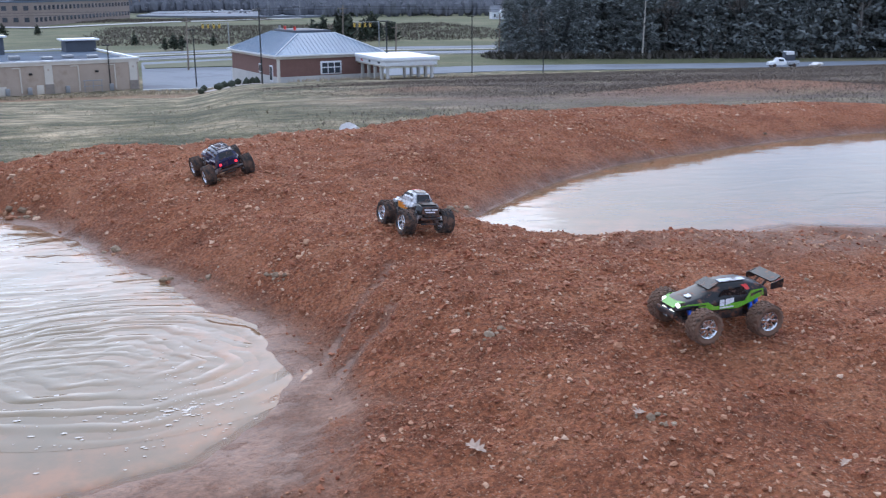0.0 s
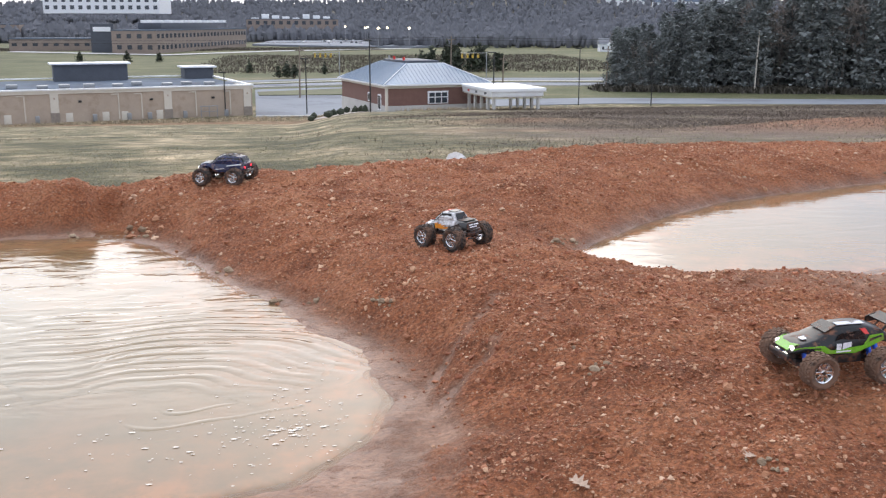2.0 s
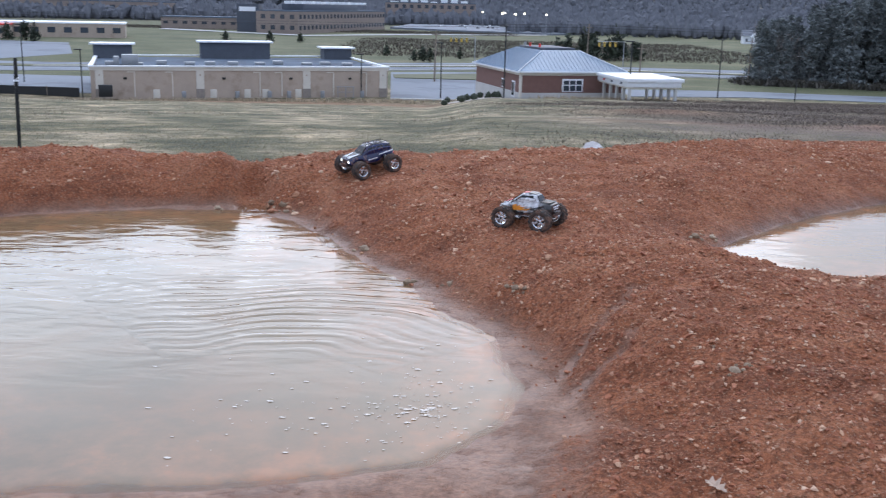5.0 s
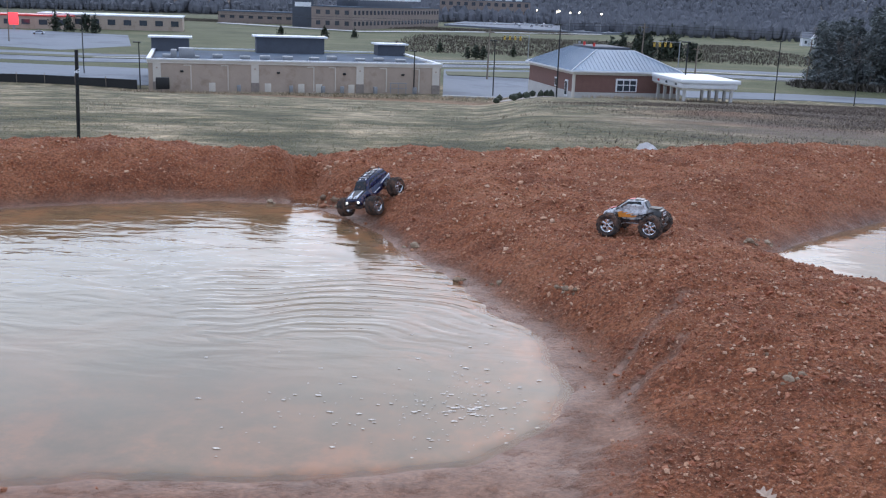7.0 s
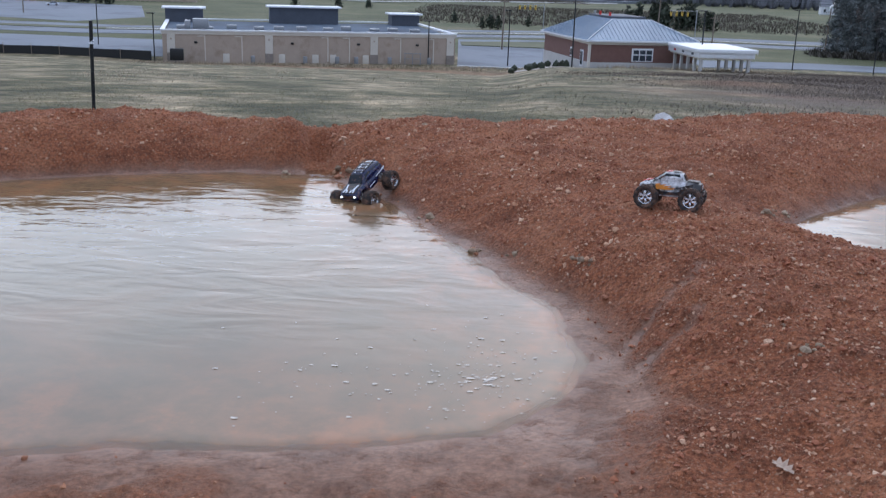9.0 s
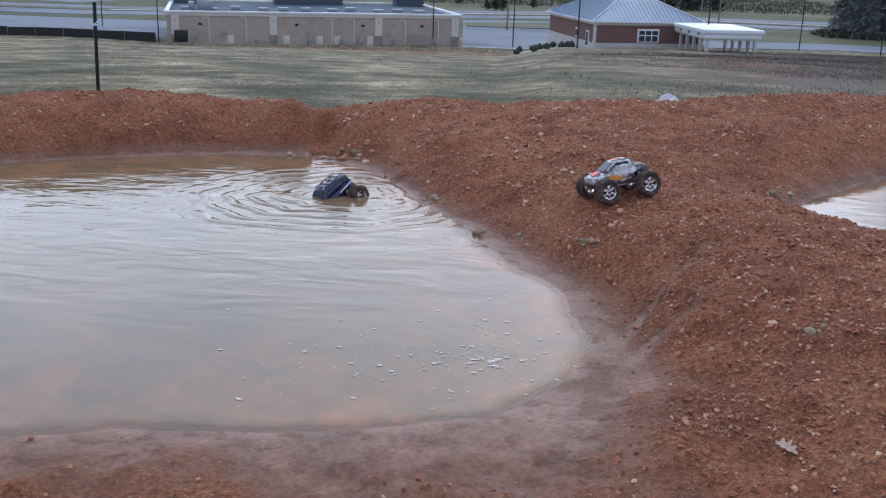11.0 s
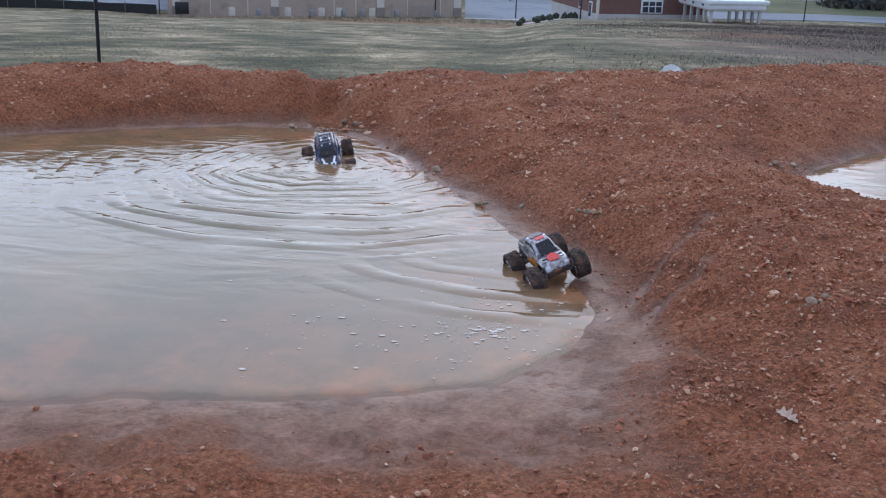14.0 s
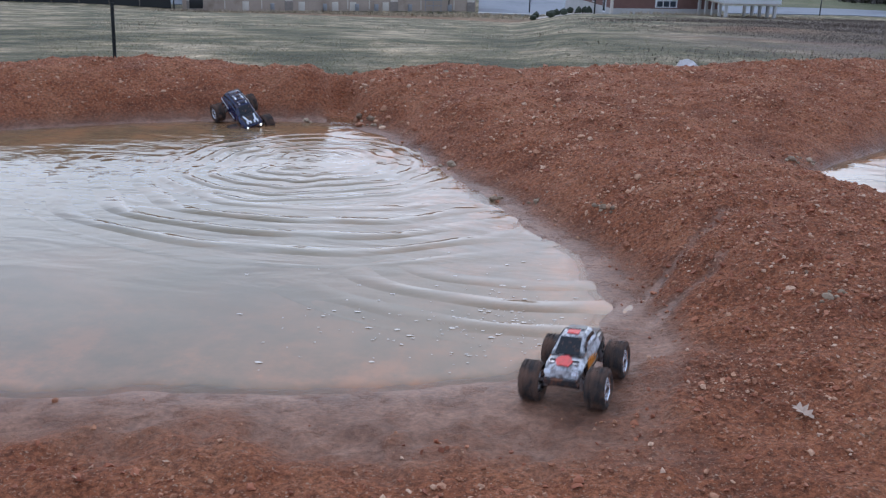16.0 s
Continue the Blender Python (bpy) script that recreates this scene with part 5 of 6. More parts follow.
def field_growth():
    rng = np.random.default_rng(77)
    DRY = surface("dry_stems", (0.42, 0.36, 0.26), 0.9, spread=0.35, scale=2, islands=True)
    SCRUB = surface("winter_scrub", (0.135, 0.108, 0.086), 0.9, spread=0.35, scale=2, islands=True)
    def spots(n, x0, x1, y0, y1, fan=True):
        y = rng.uniform(y0, y1, n)
        x = rng.uniform(x0, x1, n) * (y if fan else 1)
        z = ground_height(x, y)[0]
        return np.stack([x, y, z], 1)
    s = spots(9000, -0.52, 0.75, 12.5, 40)
    s = s[to_line(s[:, 0], s[:, 1], CREST, False) > 0.9]
    twig_tufts("grass_tufts", s, 9, 0.05, 0.006, surface("winter_grass", (0.27, 0.25, 0.15), 0.9, spread=0.35, scale=2, islands=True), "short dull winter grass", 1, 0.8)
    s = spots(2600, -0.45, 0.75, 40, 165)
    s = s[fbm(s[:, 0], s[:, 1], 0.09, 3, 9) > 0.05]
    twig_tufts("dry_grass", s, 12, 0.12, 0.02, DRY, "tall straw-coloured dead grass in patches", 2, 0.8, 3.0)
    s = spots(52000, 0.04, 0.85, 24, 185)
    keep = np.clip((s[:, 0] / s[:, 1] - 0.10) / 0.22, 0, 1) * np.clip((s[:, 1] - 24) / 40, 0.15, 1) + 0.9 * fbm(s[:, 0], s[:, 1], 0.07, 3, 4)
    s = s[keep > rng.uniform(0, 1, len(s))]
    near = s[:, 1] < 75
    twig_tufts("low_scrub", s[near], 14, 0.11, 0.011, SCRUB, "low brown leafless scrub in the rough field", 6, 1.8, 6.0)
    twig_tufts("brushwood", s[~near], 8, 0.15, 0.030, SCRUB, "brown leafless scrub over the far field", 3, 1.8, 5.0)
    s = np.stack([rng.uniform(-62, 40, 700), rng.uniform(160, 166, 700), np.zeros(700)], 1)
    s[:, 1] += np.clip((s[:, 0] + 60) / 50, 0, 1) * 10
    s[:, 1] -= np.clip((s[:, 0] - 5) / 10, 0, 1) * 28
    s[:, 2] = ground_height(s[:, 0], s[:, 1])[0]
    twig_tufts("weeds", s, 12, 0.55, 0.04, DRY, "dead weeds along the foot of the buildings", 4, 0.8)
    bush = thing("shrub", "small leafless grey-brown shrub beside the white boulder", "shrub", m=pose(1.18, 11.2, ground_at(1.18, 11.2)))
    bm = bmesh.new()
    for k in range(46):
        a, r = rng.uniform(0, 6.28), rng.uniform(0.08, 0.22)
        b = (math.cos(a) * r, math.sin(a) * r, rng.uniform(0.15, 0.32))
        add_rod(bm, (math.cos(a) * 0.05, math.sin(a) * 0.05, -0.03), b, 0.006, 0.002, 4)
        add_rod(bm, b, (b[0] * 1.35 + rng.uniform(-0.1, 0.1), b[1] * 1.35, b[2] + 0.13), 0.003, 0.001, 3)
    part("twig_crown", bm, SCRUB, bush)


field_growth()

# -- the long store -----------------------------------------------------------------------------------
TAN = surface("tan_render", (0.40, 0.325, 0.26), 0.85, spread=0.10, scale=0.6, relief=0.01, dirt=(0.30, 0.235, 0.18), dirt_amount=0.25, dirt_scale=0.35)
CREAM = surface("cream_trim", (0.58, 0.54, 0.47), 0.7, spread=0.08, scale=0.8)
WHITE_METAL = surface("white_coping", (0.72, 0.74, 0.76), 0.45, spread=0.08, scale=0.8)
ROOF_GREY = surface("grey_roof_membrane", (0.105, 0.135, 0.175), 0.9, spec=0.15, spread=0.2, scale=0.25, dirt=(0.10, 0.11, 0.13), dirt_amount=0.4, dirt_scale=0.15)
SLATE_WALL = surface("slate_grey_wall", (0.065, 0.075, 0.095), 0.7, spread=0.2, scale=0.4)
STONE_BASE = surface("stone_base", (0.25, 0.215, 0.185), 0.85, spread=0.3, scale=2.5, relief=0.02)
BRICK = surface("red_brown_brick", (0.17, 0.092, 0.076), 0.85, spread=0.18, scale=1.2, relief=0.01)
BRICK_TAN = surface("tan_brick", (0.25, 0.20, 0.17), 0.85, spread=0.15, scale=0.3)
METAL_ROOF = surface("blue_grey_metal_roof", (0.165, 0.225, 0.30), 0.4, 0.35, 0.12, 0.5)
GLASS = surface("dark_window_glass", (0.05, 0.06, 0.075), 0.08, spread=0.3, scale=0.7)
ASPHALT = surface("pale_worn_asphalt", (0.165, 0.185, 0.215), 0.85, spread=0.15, scale=0.12, dirt=(0.12, 0.13, 0.15), dirt_amount=0.3, dirt_scale=0.06)
CONCRETE = surface("pale_concrete", (0.46, 0.45, 0.43), 0.85, spread=0.12, scale=0.3)
BASE = -14.8


def store():
    L, D, H = 51.0, 36.0, 5.5
    s = thing("store", "long tan rendered store seen from behind, flat grey roof", "building", m=pose(-59.4, 166.5, BASE, 0, 0, 17.5))
    for x0, x1, y0, y1 in ((0, L, 0, 0.4), (0, 0.4, 0.4, D), (L - 0.4, L, 0.4, D), (0.4, L - 0.4, D - 0.4, D)):
        part("wall", box(x0, x1, y0, y1, -1, H - 0.8), TAN, s, "tan rendered wall")
    part("cornice", merge(box(-0.15, L + 0.15, -0.15, 0.4, H - 0.8, H - 0.42), box(-0.25, L + 0.25, -0.25, 0.4, H - 0.42, H - 0.22)), CREAM, s, "cream cornice")
    for x0, x1, y0, y1 in ((-0.3, L + 0.3, -0.3, 0.4), (-0.3, 0.4, 0.4, D), (L - 0.4, L + 0.3, 0.4, D), (0.4, L - 0.4, D - 0.4, D + 0.3)):
        part("coping", box(x0, x1, y0, y1, H - 0.22, H), WHITE_METAL, s, "white metal parapet coping")
    part("roof", box(0.4, L - 0.4, 0.4, D - 0.4, H - 0.9, H - 0.5), ROOF_GREY, s, "grey flat roof membrane")
    for x0, x1, h in ((-1.0, 7.5, 2.4), (19.5, 34.5, 3.0), (44.5, L + 0.5, 2.0)):
        part("front_tower", box(x0 + 0.6, x1 - 0.6, D - 5, D - 0.6, H - 0.5, H + h - 0.3), SLATE_WALL, s, "dark slate raised facade")
        part("tower_coping", box(x0, x1, D - 5.6, D, H + h - 0.3, H + h), WHITE_METAL, s, "white coping")
    for x in (1.4, 17.8, 36.2, L - 0.9):
        p = part("pilaster", box(x - 0.65, x + 0.65, -0.14, 0, 1.6, H - 0.8), CREAM, s, "cream pilaster")
        part("pilaster_base", box(x - 0.72, x + 0.72, -0.2, 0, -1, 1.6), STONE_BASE, p, "stone pilaster base")
        part("emblem", box(x - 0.14, x + 0.14, -0.18, -0.14, 3.8, 4.1, 0.03), TAN, p)
    for x in (7.0, 13.2, 28.0, 31.8, 41.0, 47.0):
        part("downspout", merge(box(x - 0.09, x + 0.09, -0.16, 0, 0.3, H - 1.0), box(x - 1.2, x + 0.09, -0.16, 0, H - 1.15, H - 1.0)), CREAM, s)
    for x in (5.5, 21.8, 33.4, 44.0):
        part("wall_lamp", box(x - 0.28, x + 0.28, -0.28, 0, 3.2, 3.55, 0.05), BLACK_STEEL, s, "small dark wall lamp")
    for x in (10.5, 20.0, 25.8, 28.9, 34.7):
        part("back_door", box(x - 0.55, x + 0.55, -0.06, 0, 0, 1.5, 0.02), CREAM, s, "pale steel service door")
    for x in (15.0, 24.0, 29.6, 33.0, 39.0, 46.2):
        part("meter_box", box(x - 0.35, x + 0.35, -0.5, 0, 0, 1.2, 0.05), GREY_STEEL, s)
    part("pipe_rack", merge(*[box(x - 0.06, x + 0.06, -1.2, -1.1, 0, 2.0) for x in (41.6, 43.0, 44.4)], box(41.4, 44.6, -1.25, -1.05, 1.9, 2.05), box(41.4, 44.6, -1.2, -1.1, 1.0, 1.1)), GREY_STEEL, s)
    rng = random.Random(4)
    for k in range(11):
        x = 3.5 + k * 4.25 + rng.uniform(-0.8, 0.8)
        y = rng.choice((10, 12, 13))
        part("roof_unit", box(x - 0.9, x + 0.9, y - 0.8, y + 0.8, H - 0.5, H + rng.uniform(-0.1, 0.25), 0.06), GREY_STEEL, s, "galvanised air-conditioning unit")
    part("big_roof_unit", merge(box(5, 7.8, 9, 11.5, H - 0.5, H + 1.3, 0.08), box(3.6, 4.6, 9, 11, H - 0.5, H + 1.0, 0.08)), GREY_STEEL, s)
    dump = thing("waste_bin", "black steel waste container behind the store", "bin", m=pose(-56.3, 164.5, BASE + 0.6, 0, 0, 17.5))
    part("body", box(-1.1, 1.1, -0.7, 0.7, 0, 1.9, 0.06), BLACK_STEEL, dump)


store()


def bank():
    W, D, H = 16.5, 23.0, 4.1
    b = thing("brick_office", "single-storey red-brown brick office with blue-grey hipped metal roof", "building", m=pose(11.0, 150.0, -11.8, 0, 0, 15))
    for x0, x1, y0, y1 in ((0, W, 0, 0.4), (0, 0.4, 0.4, D), (W - 0.4, W, 0.4, D), (0.4, W - 0.4, D - 0.4, D)):
        part("wall", box(x0, x1, y0, y1, 1.0, H - 0.5), BRICK, b, "red-brown brick wall")
    part("plinth", box(-0.08, W + 0.08, -0.08, D + 0.08, -3.5, 1.0), CONCRETE, b, "pale cast-stone plinth")
    part("frieze", box(-0.12, W + 0.12, -0.12, D + 0.12, H - 0.5, H - 0.1), CREAM, b, "cream frieze under the eaves")
    part("gutter", box(-0.65, W + 0.65, -0.65, D + 0.65, H - 0.1, H + 0.12), WHITE_METAL, b, "white gutter")
    bm = bmesh.new()
    e, h = 0.6, 3.0
    lo = [bm.verts.new(p) for p in ((-e, -e, H + 0.12), (W + e, -e, H + 0.12), (W + e, D + e, H + 0.12), (-e, D + e, H + 0.12))]
    i = 5.2
    hi = [bm.verts.new(p) for p in ((i, i, H + h), (W - i, i, H + h), (W - i, D - i, H + h), (i, D - i, H + h))]
    bm.faces.new(lo[::-1]), bm.faces.new(hi)
    for k in range(4):
        bm.faces.new((lo[k], lo[(k + 1) % 4], hi[(k + 1) % 4], hi[k]))
    roof = part("roof", bm, METAL_ROOF, b, "blue-grey standing-seam hipped roof")
    for k in range(27):
        x = 0.1 + k * 0.63
        s = min(1.0, (min(x, W - x) + e) / (i + e))
        part("seam", rod((x, -e, H + 0.14), (x, -e + (i + e) * s, H + 0.14 + (h - 0.12) * s), 0.045, None, 4), METAL_ROOF, roof)
    for k in range(36):
        y = 0.1 + k * 0.63
        s = min(1.0, (min(y, D - y) + e) / (i + e))
        part("seam", rod((-e, y, H + 0.14), (-e + (i + e) * s, y, H + 0.14 + (h - 0.12) * s), 0.045, None, 4), METAL_ROOF, roof)
    for x0, x1 in ((-e, i), (W + e, W - i)):
        part("hip", rod((x0, -e, H + 0.15), (x1, i, H + h), 0.09, None, 5), WHITE_METAL, roof)
    part("roof_well", box(i + 0.2, W - i - 0.2, i + 1, D - i - 1, H + h - 0.2, H + h + 0.35, 0.05), SLATE_WALL, roof, "dark equipment well")
    for y, c in ((8.0, RED_TRIM), (12.5, RED_TRIM), (15, GREY_STEEL)):
        part("roof_vent", rod((i + 0.6, y, H + h), (i + 0.6, y, H + h + 0.9), 0.2), c, roof)
    win = part("window", box(6.7, 10.1, -0.10, 0.05, 1.15, H - 1.0, 0.03), WHITE_METAL, b, "white six-light window")
    for r in range(2):
        for c in range(3):
            x = 6.95 + c * 1.03
            part("pane", box(x, x + 0.86, -0.14, -0.09, 1.3 + r * 0.95, 2.1 + r * 0.75), GLASS, win)
    for y, z0, z1 in ((8.0, 1.2, 2.6), (3.0, 0.2, 2.6)):
        w2 = part("window" if z0 > 1 else "door", box(-0.1, 0.05, y - 0.7, y + 0.7, z0, z1, 0.02), WHITE_METAL, b)
        part("pane", box(-0.14, -0.09, y - 0.5, y + 0.5, z0 + 0.2, z1 - 0.2), GLASS, w2)
    part("corner_strip", box(-0.12, 0.25, -0.12, 0.25, -1, H - 0.5), CREAM, b)
    can = thing("drive_through_canopy", "white flat drive-through canopy on pale columns beside the brick office", "canopy", m=pose(22.9, 152.2, -11.1, 0, 0, -80))
    part("roof", merge(box(0, 13.0, 0, 8.0, 2.3, 3.0, 0.05), box(0.5, 13.3, -0.3, 8.3, 3.0, 3.5, 0.05)), WHITE_METAL, can, "white fascia and flat roof")
    part("soffit", box(0.2, 12.8, 0.2, 7.8, 2.1, 2.3), CREAM, can)
    for x in (1.5, 4.4, 7.2, 10.0, 12.4):
        for y in (0.6, 7.4):
            part("column", box(x - 0.2, x + 0.2, y - 0.2, y + 0.2, -3, 2.1, 0.03), CONCRETE, can)
    for x in (3.0, 6.5, 10.5):
        part("lane_sign", box(x - 0.35, x + 0.35, -0.06, 0.0, 2.55, 2.85), RED_TRIM if x < 5 else SLATE_WALL, can)


bank()


def flat(name, pts, z, mat, label, cat, thick=0.12):
    bm = plate([(x, y, z - thick) for x, y in pts], thick, (0, 0, 1))
    return tagged(new(name, finish(bm, name, mat)), label, cat, kind="structure")


# roads, kerbs and lots on the valley floor
flat("road_main", [(-420, 232), (-100, 226), (-60, 240), (10, 268), (80, 255), (160, 262), (160, 296), (80, 292), (10, 300), (-60, 272), (-100, 258), (-420, 268)], BASE + 0.10, ASPHALT, "pale worn asphalt main road across the valley", "road")
flat("road_side", [(36, 195), (60, 199), (110, 191), (200, 180), (200, 193), (112, 204), (62, 214), (36, 212)], BASE + 0.10, ASPHALT, "pale asphalt side road below the wood", "road")
TURF = surface("mown_olive_turf", (0.105, 0.108, 0.055), 0.95, spread=0.35, scale=0.15)
flat("verge_main", [(-420, 247), (-100, 240), (-60, 252), (10, 279), (80, 268), (160, 274), (160, 283), (80, 277), (10, 289), (-60, 261), (-100, 247), (-420, 254)], BASE + 0.22, TURF, "mown grass strip along the middle of the road", "verge")
flat("verge_lot", [(-12, 229), (7, 229), (29, 240), (29, 256), (8, 250), (-13, 240)], BASE + 0.22, TURF, "grass island between parking lot and road", "verge")
flat("lot_store", [(-10, 178), (8, 178), (8, 225), (30, 226), (30, 266), (-14, 250)], BASE + 0.06, ASPHALT, "blue-grey asphalt parking lot between the buildings", "parking lot")
flat("lot_west", [(-125, 176), (-63, 176), (-63, 214), (-125, 216)], BASE + 0.06, ASPHALT, "asphalt lot beside the store", "parking lot")
flat("lot_station", [(-215, 300), (-120, 268), (-112, 300), (-140, 372), (-215, 390)], BASE + 0.06, ASPHALT, "filling station forecourt", "parking lot")
flat("road_campus", [(-160, 560), (-70, 500), (-20, 560), (60, 610), (60, 622), (-22, 574), (-72, 512), (-160, 574)], BASE + 0.4, CONCRETE, "pale drive curving up to the campus", "road")
flat("lot_campus", [(-40, 700), (10, 650), (64, 628), (92, 660), (60, 900), (-20, 1000)], BASE + 1.2, ASPHALT, "large campus parking lot", "parking lot", 2.5)
for nm, pts in (("kerb_main", [(-60, 239), (10, 267), (80, 254), (160, 261), (160, 260.4), (80, 253.4), (10, 266.4), (-60, 238.4)]), ("kerb_lot", [(-10, 177), (8, 177), (8, 178), (-10, 178)]), ("kerb_verge", [(-100, 241), (-60, 255), (10, 283), (80, 273), (160, 278), (160, 280), (80, 275), (10, 285), (-60, 257), (-100, 243)])):
    flat(nm, pts, BASE + 0.26, CONCRETE, "pale concrete kerb", "kerb", 0.3)


def planting():
    rng = np.random.default_rng(9)
    LEAF = surface("dark_evergreen", (0.035, 0.045, 0.028), 0.85, spread=0.4, scale=2, islands=True)
    v, f = ico(1)
    for k in range(26):
        x, y = rng.uniform(-1, 9.5), rng.uniform(150, 172)
        if x > 4 + (172 - y) * 0.27:
            continue
        shrub = thing("shrub", "clipped round dark evergreen shrub in gravel bed", "shrub", "shrubs by the brick office", m=pose(x, y, ground_at(x, y)))
        vs = v[None] * rng.uniform(0.7, 1.2, (1, 12, 1)) * 0.65 + np.array([0, 0, 0.45])
        ob = new("crown", soup("crown", vs[0], f, LEAF))
        ob.parent = shrub
    for x, y, r in ((-7.5, 300, 1.7), (-5.2, 298, 1.5), (-10, 302, 1.3), (-166, 380, 2.6), (-161, 384, 3.0), (-154, 376, 2.3), (-173, 384, 2.9), (4, 320, 1.3), (36, 332, 2.6),
                    (40, 336, 3.1), (44.5, 331, 2.8), (49, 338, 3.4), (53, 333, 2.9), (57.5, 337, 3.2), (62, 332, 2.7), (47, 346, 3.6), (58, 347, 3.5), (-20, 330, 1.4), (-74, 420, 1.8), (-62, 424, 1.6), (-92, 418, 1.7)):
        tree = thing("evergreen_tree", "dense dark evergreen beside the road", "tree", "roadside evergreens", m=pose(x, y, BASE))
        part("trunk", rod((0, 0, 0), (0, 0, r), 0.2, 0.12), POLE_WOOD, tree)
        n = 260
        c = rng.normal(0, 1, (n, 3)) * np.array([0.42, 0.42, 0.62]) * r + np.array([0, 0, r * 1.15])
        c[:, :2] *= np.clip(1.25 - c[:, 2:] / (2.6 * r), 0.15, 1.2)
        tri = rng.normal(0, 0.32 * r * 0.6, (n, 3, 3)) + c[:, None]
        tri[:, :, 2] = np.maximum(tri[:, :, 2], 0.1)
        ob = new("crown", soup("crown", tri.reshape(-1, 3), np.arange(n * 3).reshape(-1, 3), LEAF))
        ob.parent = tree


planting()


def gravel_bed():
    """Pale gravel draped over the slope beside the brick office."""
    gx, gy = np.meshgrid(np.linspace(-1.5, 11, 40), np.linspace(148, 173, 40))
    z = ground_height(gx, gy)[0] + 0.07
    k = np.arange(40 * 40).reshape(40, 40)
    quads = np.stack([k[:-1, :-1], k[:-1, 1:], k[1:, 1:], k[1:, :-1]], -1)
    quads = quads[(gx < 4.6 + (172 - gy) * 0.27)[:-1, :-1] & (gx > -1.5 + (172 - gy) * 0.18)[:-1, :-1]]
    me = soup("gravel_bed", np.stack([gx.ravel(), gy.ravel(), z.ravel()], 1), quads.reshape(-1, 4), surface("pale_bed_gravel", (0.42, 0.38, 0.33), 0.9, spread=0.3, scale=2.0))
    tagged(new("gravel_bed", me), "pale gravel planting bed beside the brick office", "gravel", kind="structure")


gravel_bed()


def lamp_pole(x, y, h, z, r=0.09, head=True):
    p = thing("light_pole", "slim dark lamp post with flat head", "lamp post", "lamp posts round the stores", m=pose(x, y, z))
    part("pole", rod((0, 0, -0.5), (0, 0, h), r * 1.25, r, 8), BLACK_STEEL, p)
    if head:
        part("lamp_head", box(-0.95, 0.35, -0.22, 0.22, h - 0.02, h + 0.16, 0.04), BLACK_STEEL, p)


for x, y, h in ((-1.1, 183, 9.8), (-15.4, 180, 7.6), (8.6, 150, 10.6), (27.3, 149.5, 8.6), (53.2, 196, 11.2), (67, 192, 8.4), (-60.4, 165.2, 8.2), (-83, 196, 11)):
    lamp_pole(x, y, h, ground_at(x, y))


def utility_pole(x, y, h, mat, label):
    p = thing("utility_pole", label, "utility pole", "roadside utility poles", m=pose(x, y, BASE - 0.3, 0, 1.2, 0))
    part("pole", rod((0, 0, 0), (0, 0, h), 0.2, 0.13, 8), mat, p)
    if mat is POLE_WOOD:
        part("cross_arm", box(-1.0, 1.0, -0.07, 0.07, h - 1.0, h - 0.85), mat, p)
    return (x, y, BASE - 0.6 + h)


tops = [utility_pole(x, y, h, POLE_WOOD, "weathered wooden utility pole by the road") for x, y, h in ((-150, 300, 13), (-2.8, 222, 11.5), (37, 268, 13), (42.5, 222, 9.5), (72, 240, 11))]
utility_pole(103.9, 225.5, 14.8, PALE_WOOD, "pale bare pole in front of the wood")


def wires():
    for dz in (0, -0.7):
        bm = bmesh.new()
        for a, b in ((tops[0], tops[2]), (tops[2], (230, 260, BASE + 13))):
            last = None
            for k in range(25):
                s = k / 24
                p = Vector(a) * (1 - s) + Vector(b) * s + Vector((0, 0, dz - 4 * 1.2 * s * (1 - s)))
                if last is not None:
                    add_rod(bm, last, p, 0.05, None, 3)
                last = p
        ob = new("power_line", finish(bm, "power_line", BLACK_STEEL))
        tagged(ob, "sagging black overhead power line between wooden poles", "cable", "power lines")


wires()


def signals(x, y, z, n):
    s = thing("traffic_signal", "row of yellow traffic signal heads over the junction", "traffic light", m=pose(x, y, z))
    YELLOW = surface("signal_yellow", (0.55, 0.36, 0.05), 0.5, spread=0.15)
    part("mast", merge(rod((n * 1.6 + 1, 0, 0), (n * 1.6 + 1, 0, 7.4), 0.15), rod((-0.5, 0, 7.2), (n * 1.6 + 1, 0, 7.2), 0.08)), GREY_STEEL, s)
    for k in range(n):
        h = part("signal_head", box(k * 1.6 - 0.28, k * 1.6 + 0.28, -0.2, 0.2, 5.7, 7.0, 0.04), YELLOW, s)
        part("lens", box(k * 1.6 - 0.16, k * 1.6 + 0.16, -0.24, -0.2, 6.6, 6.9), BLACK_STEEL, h)


signals(45, 300, BASE, 4)
signals(1, 310, BASE, 4)


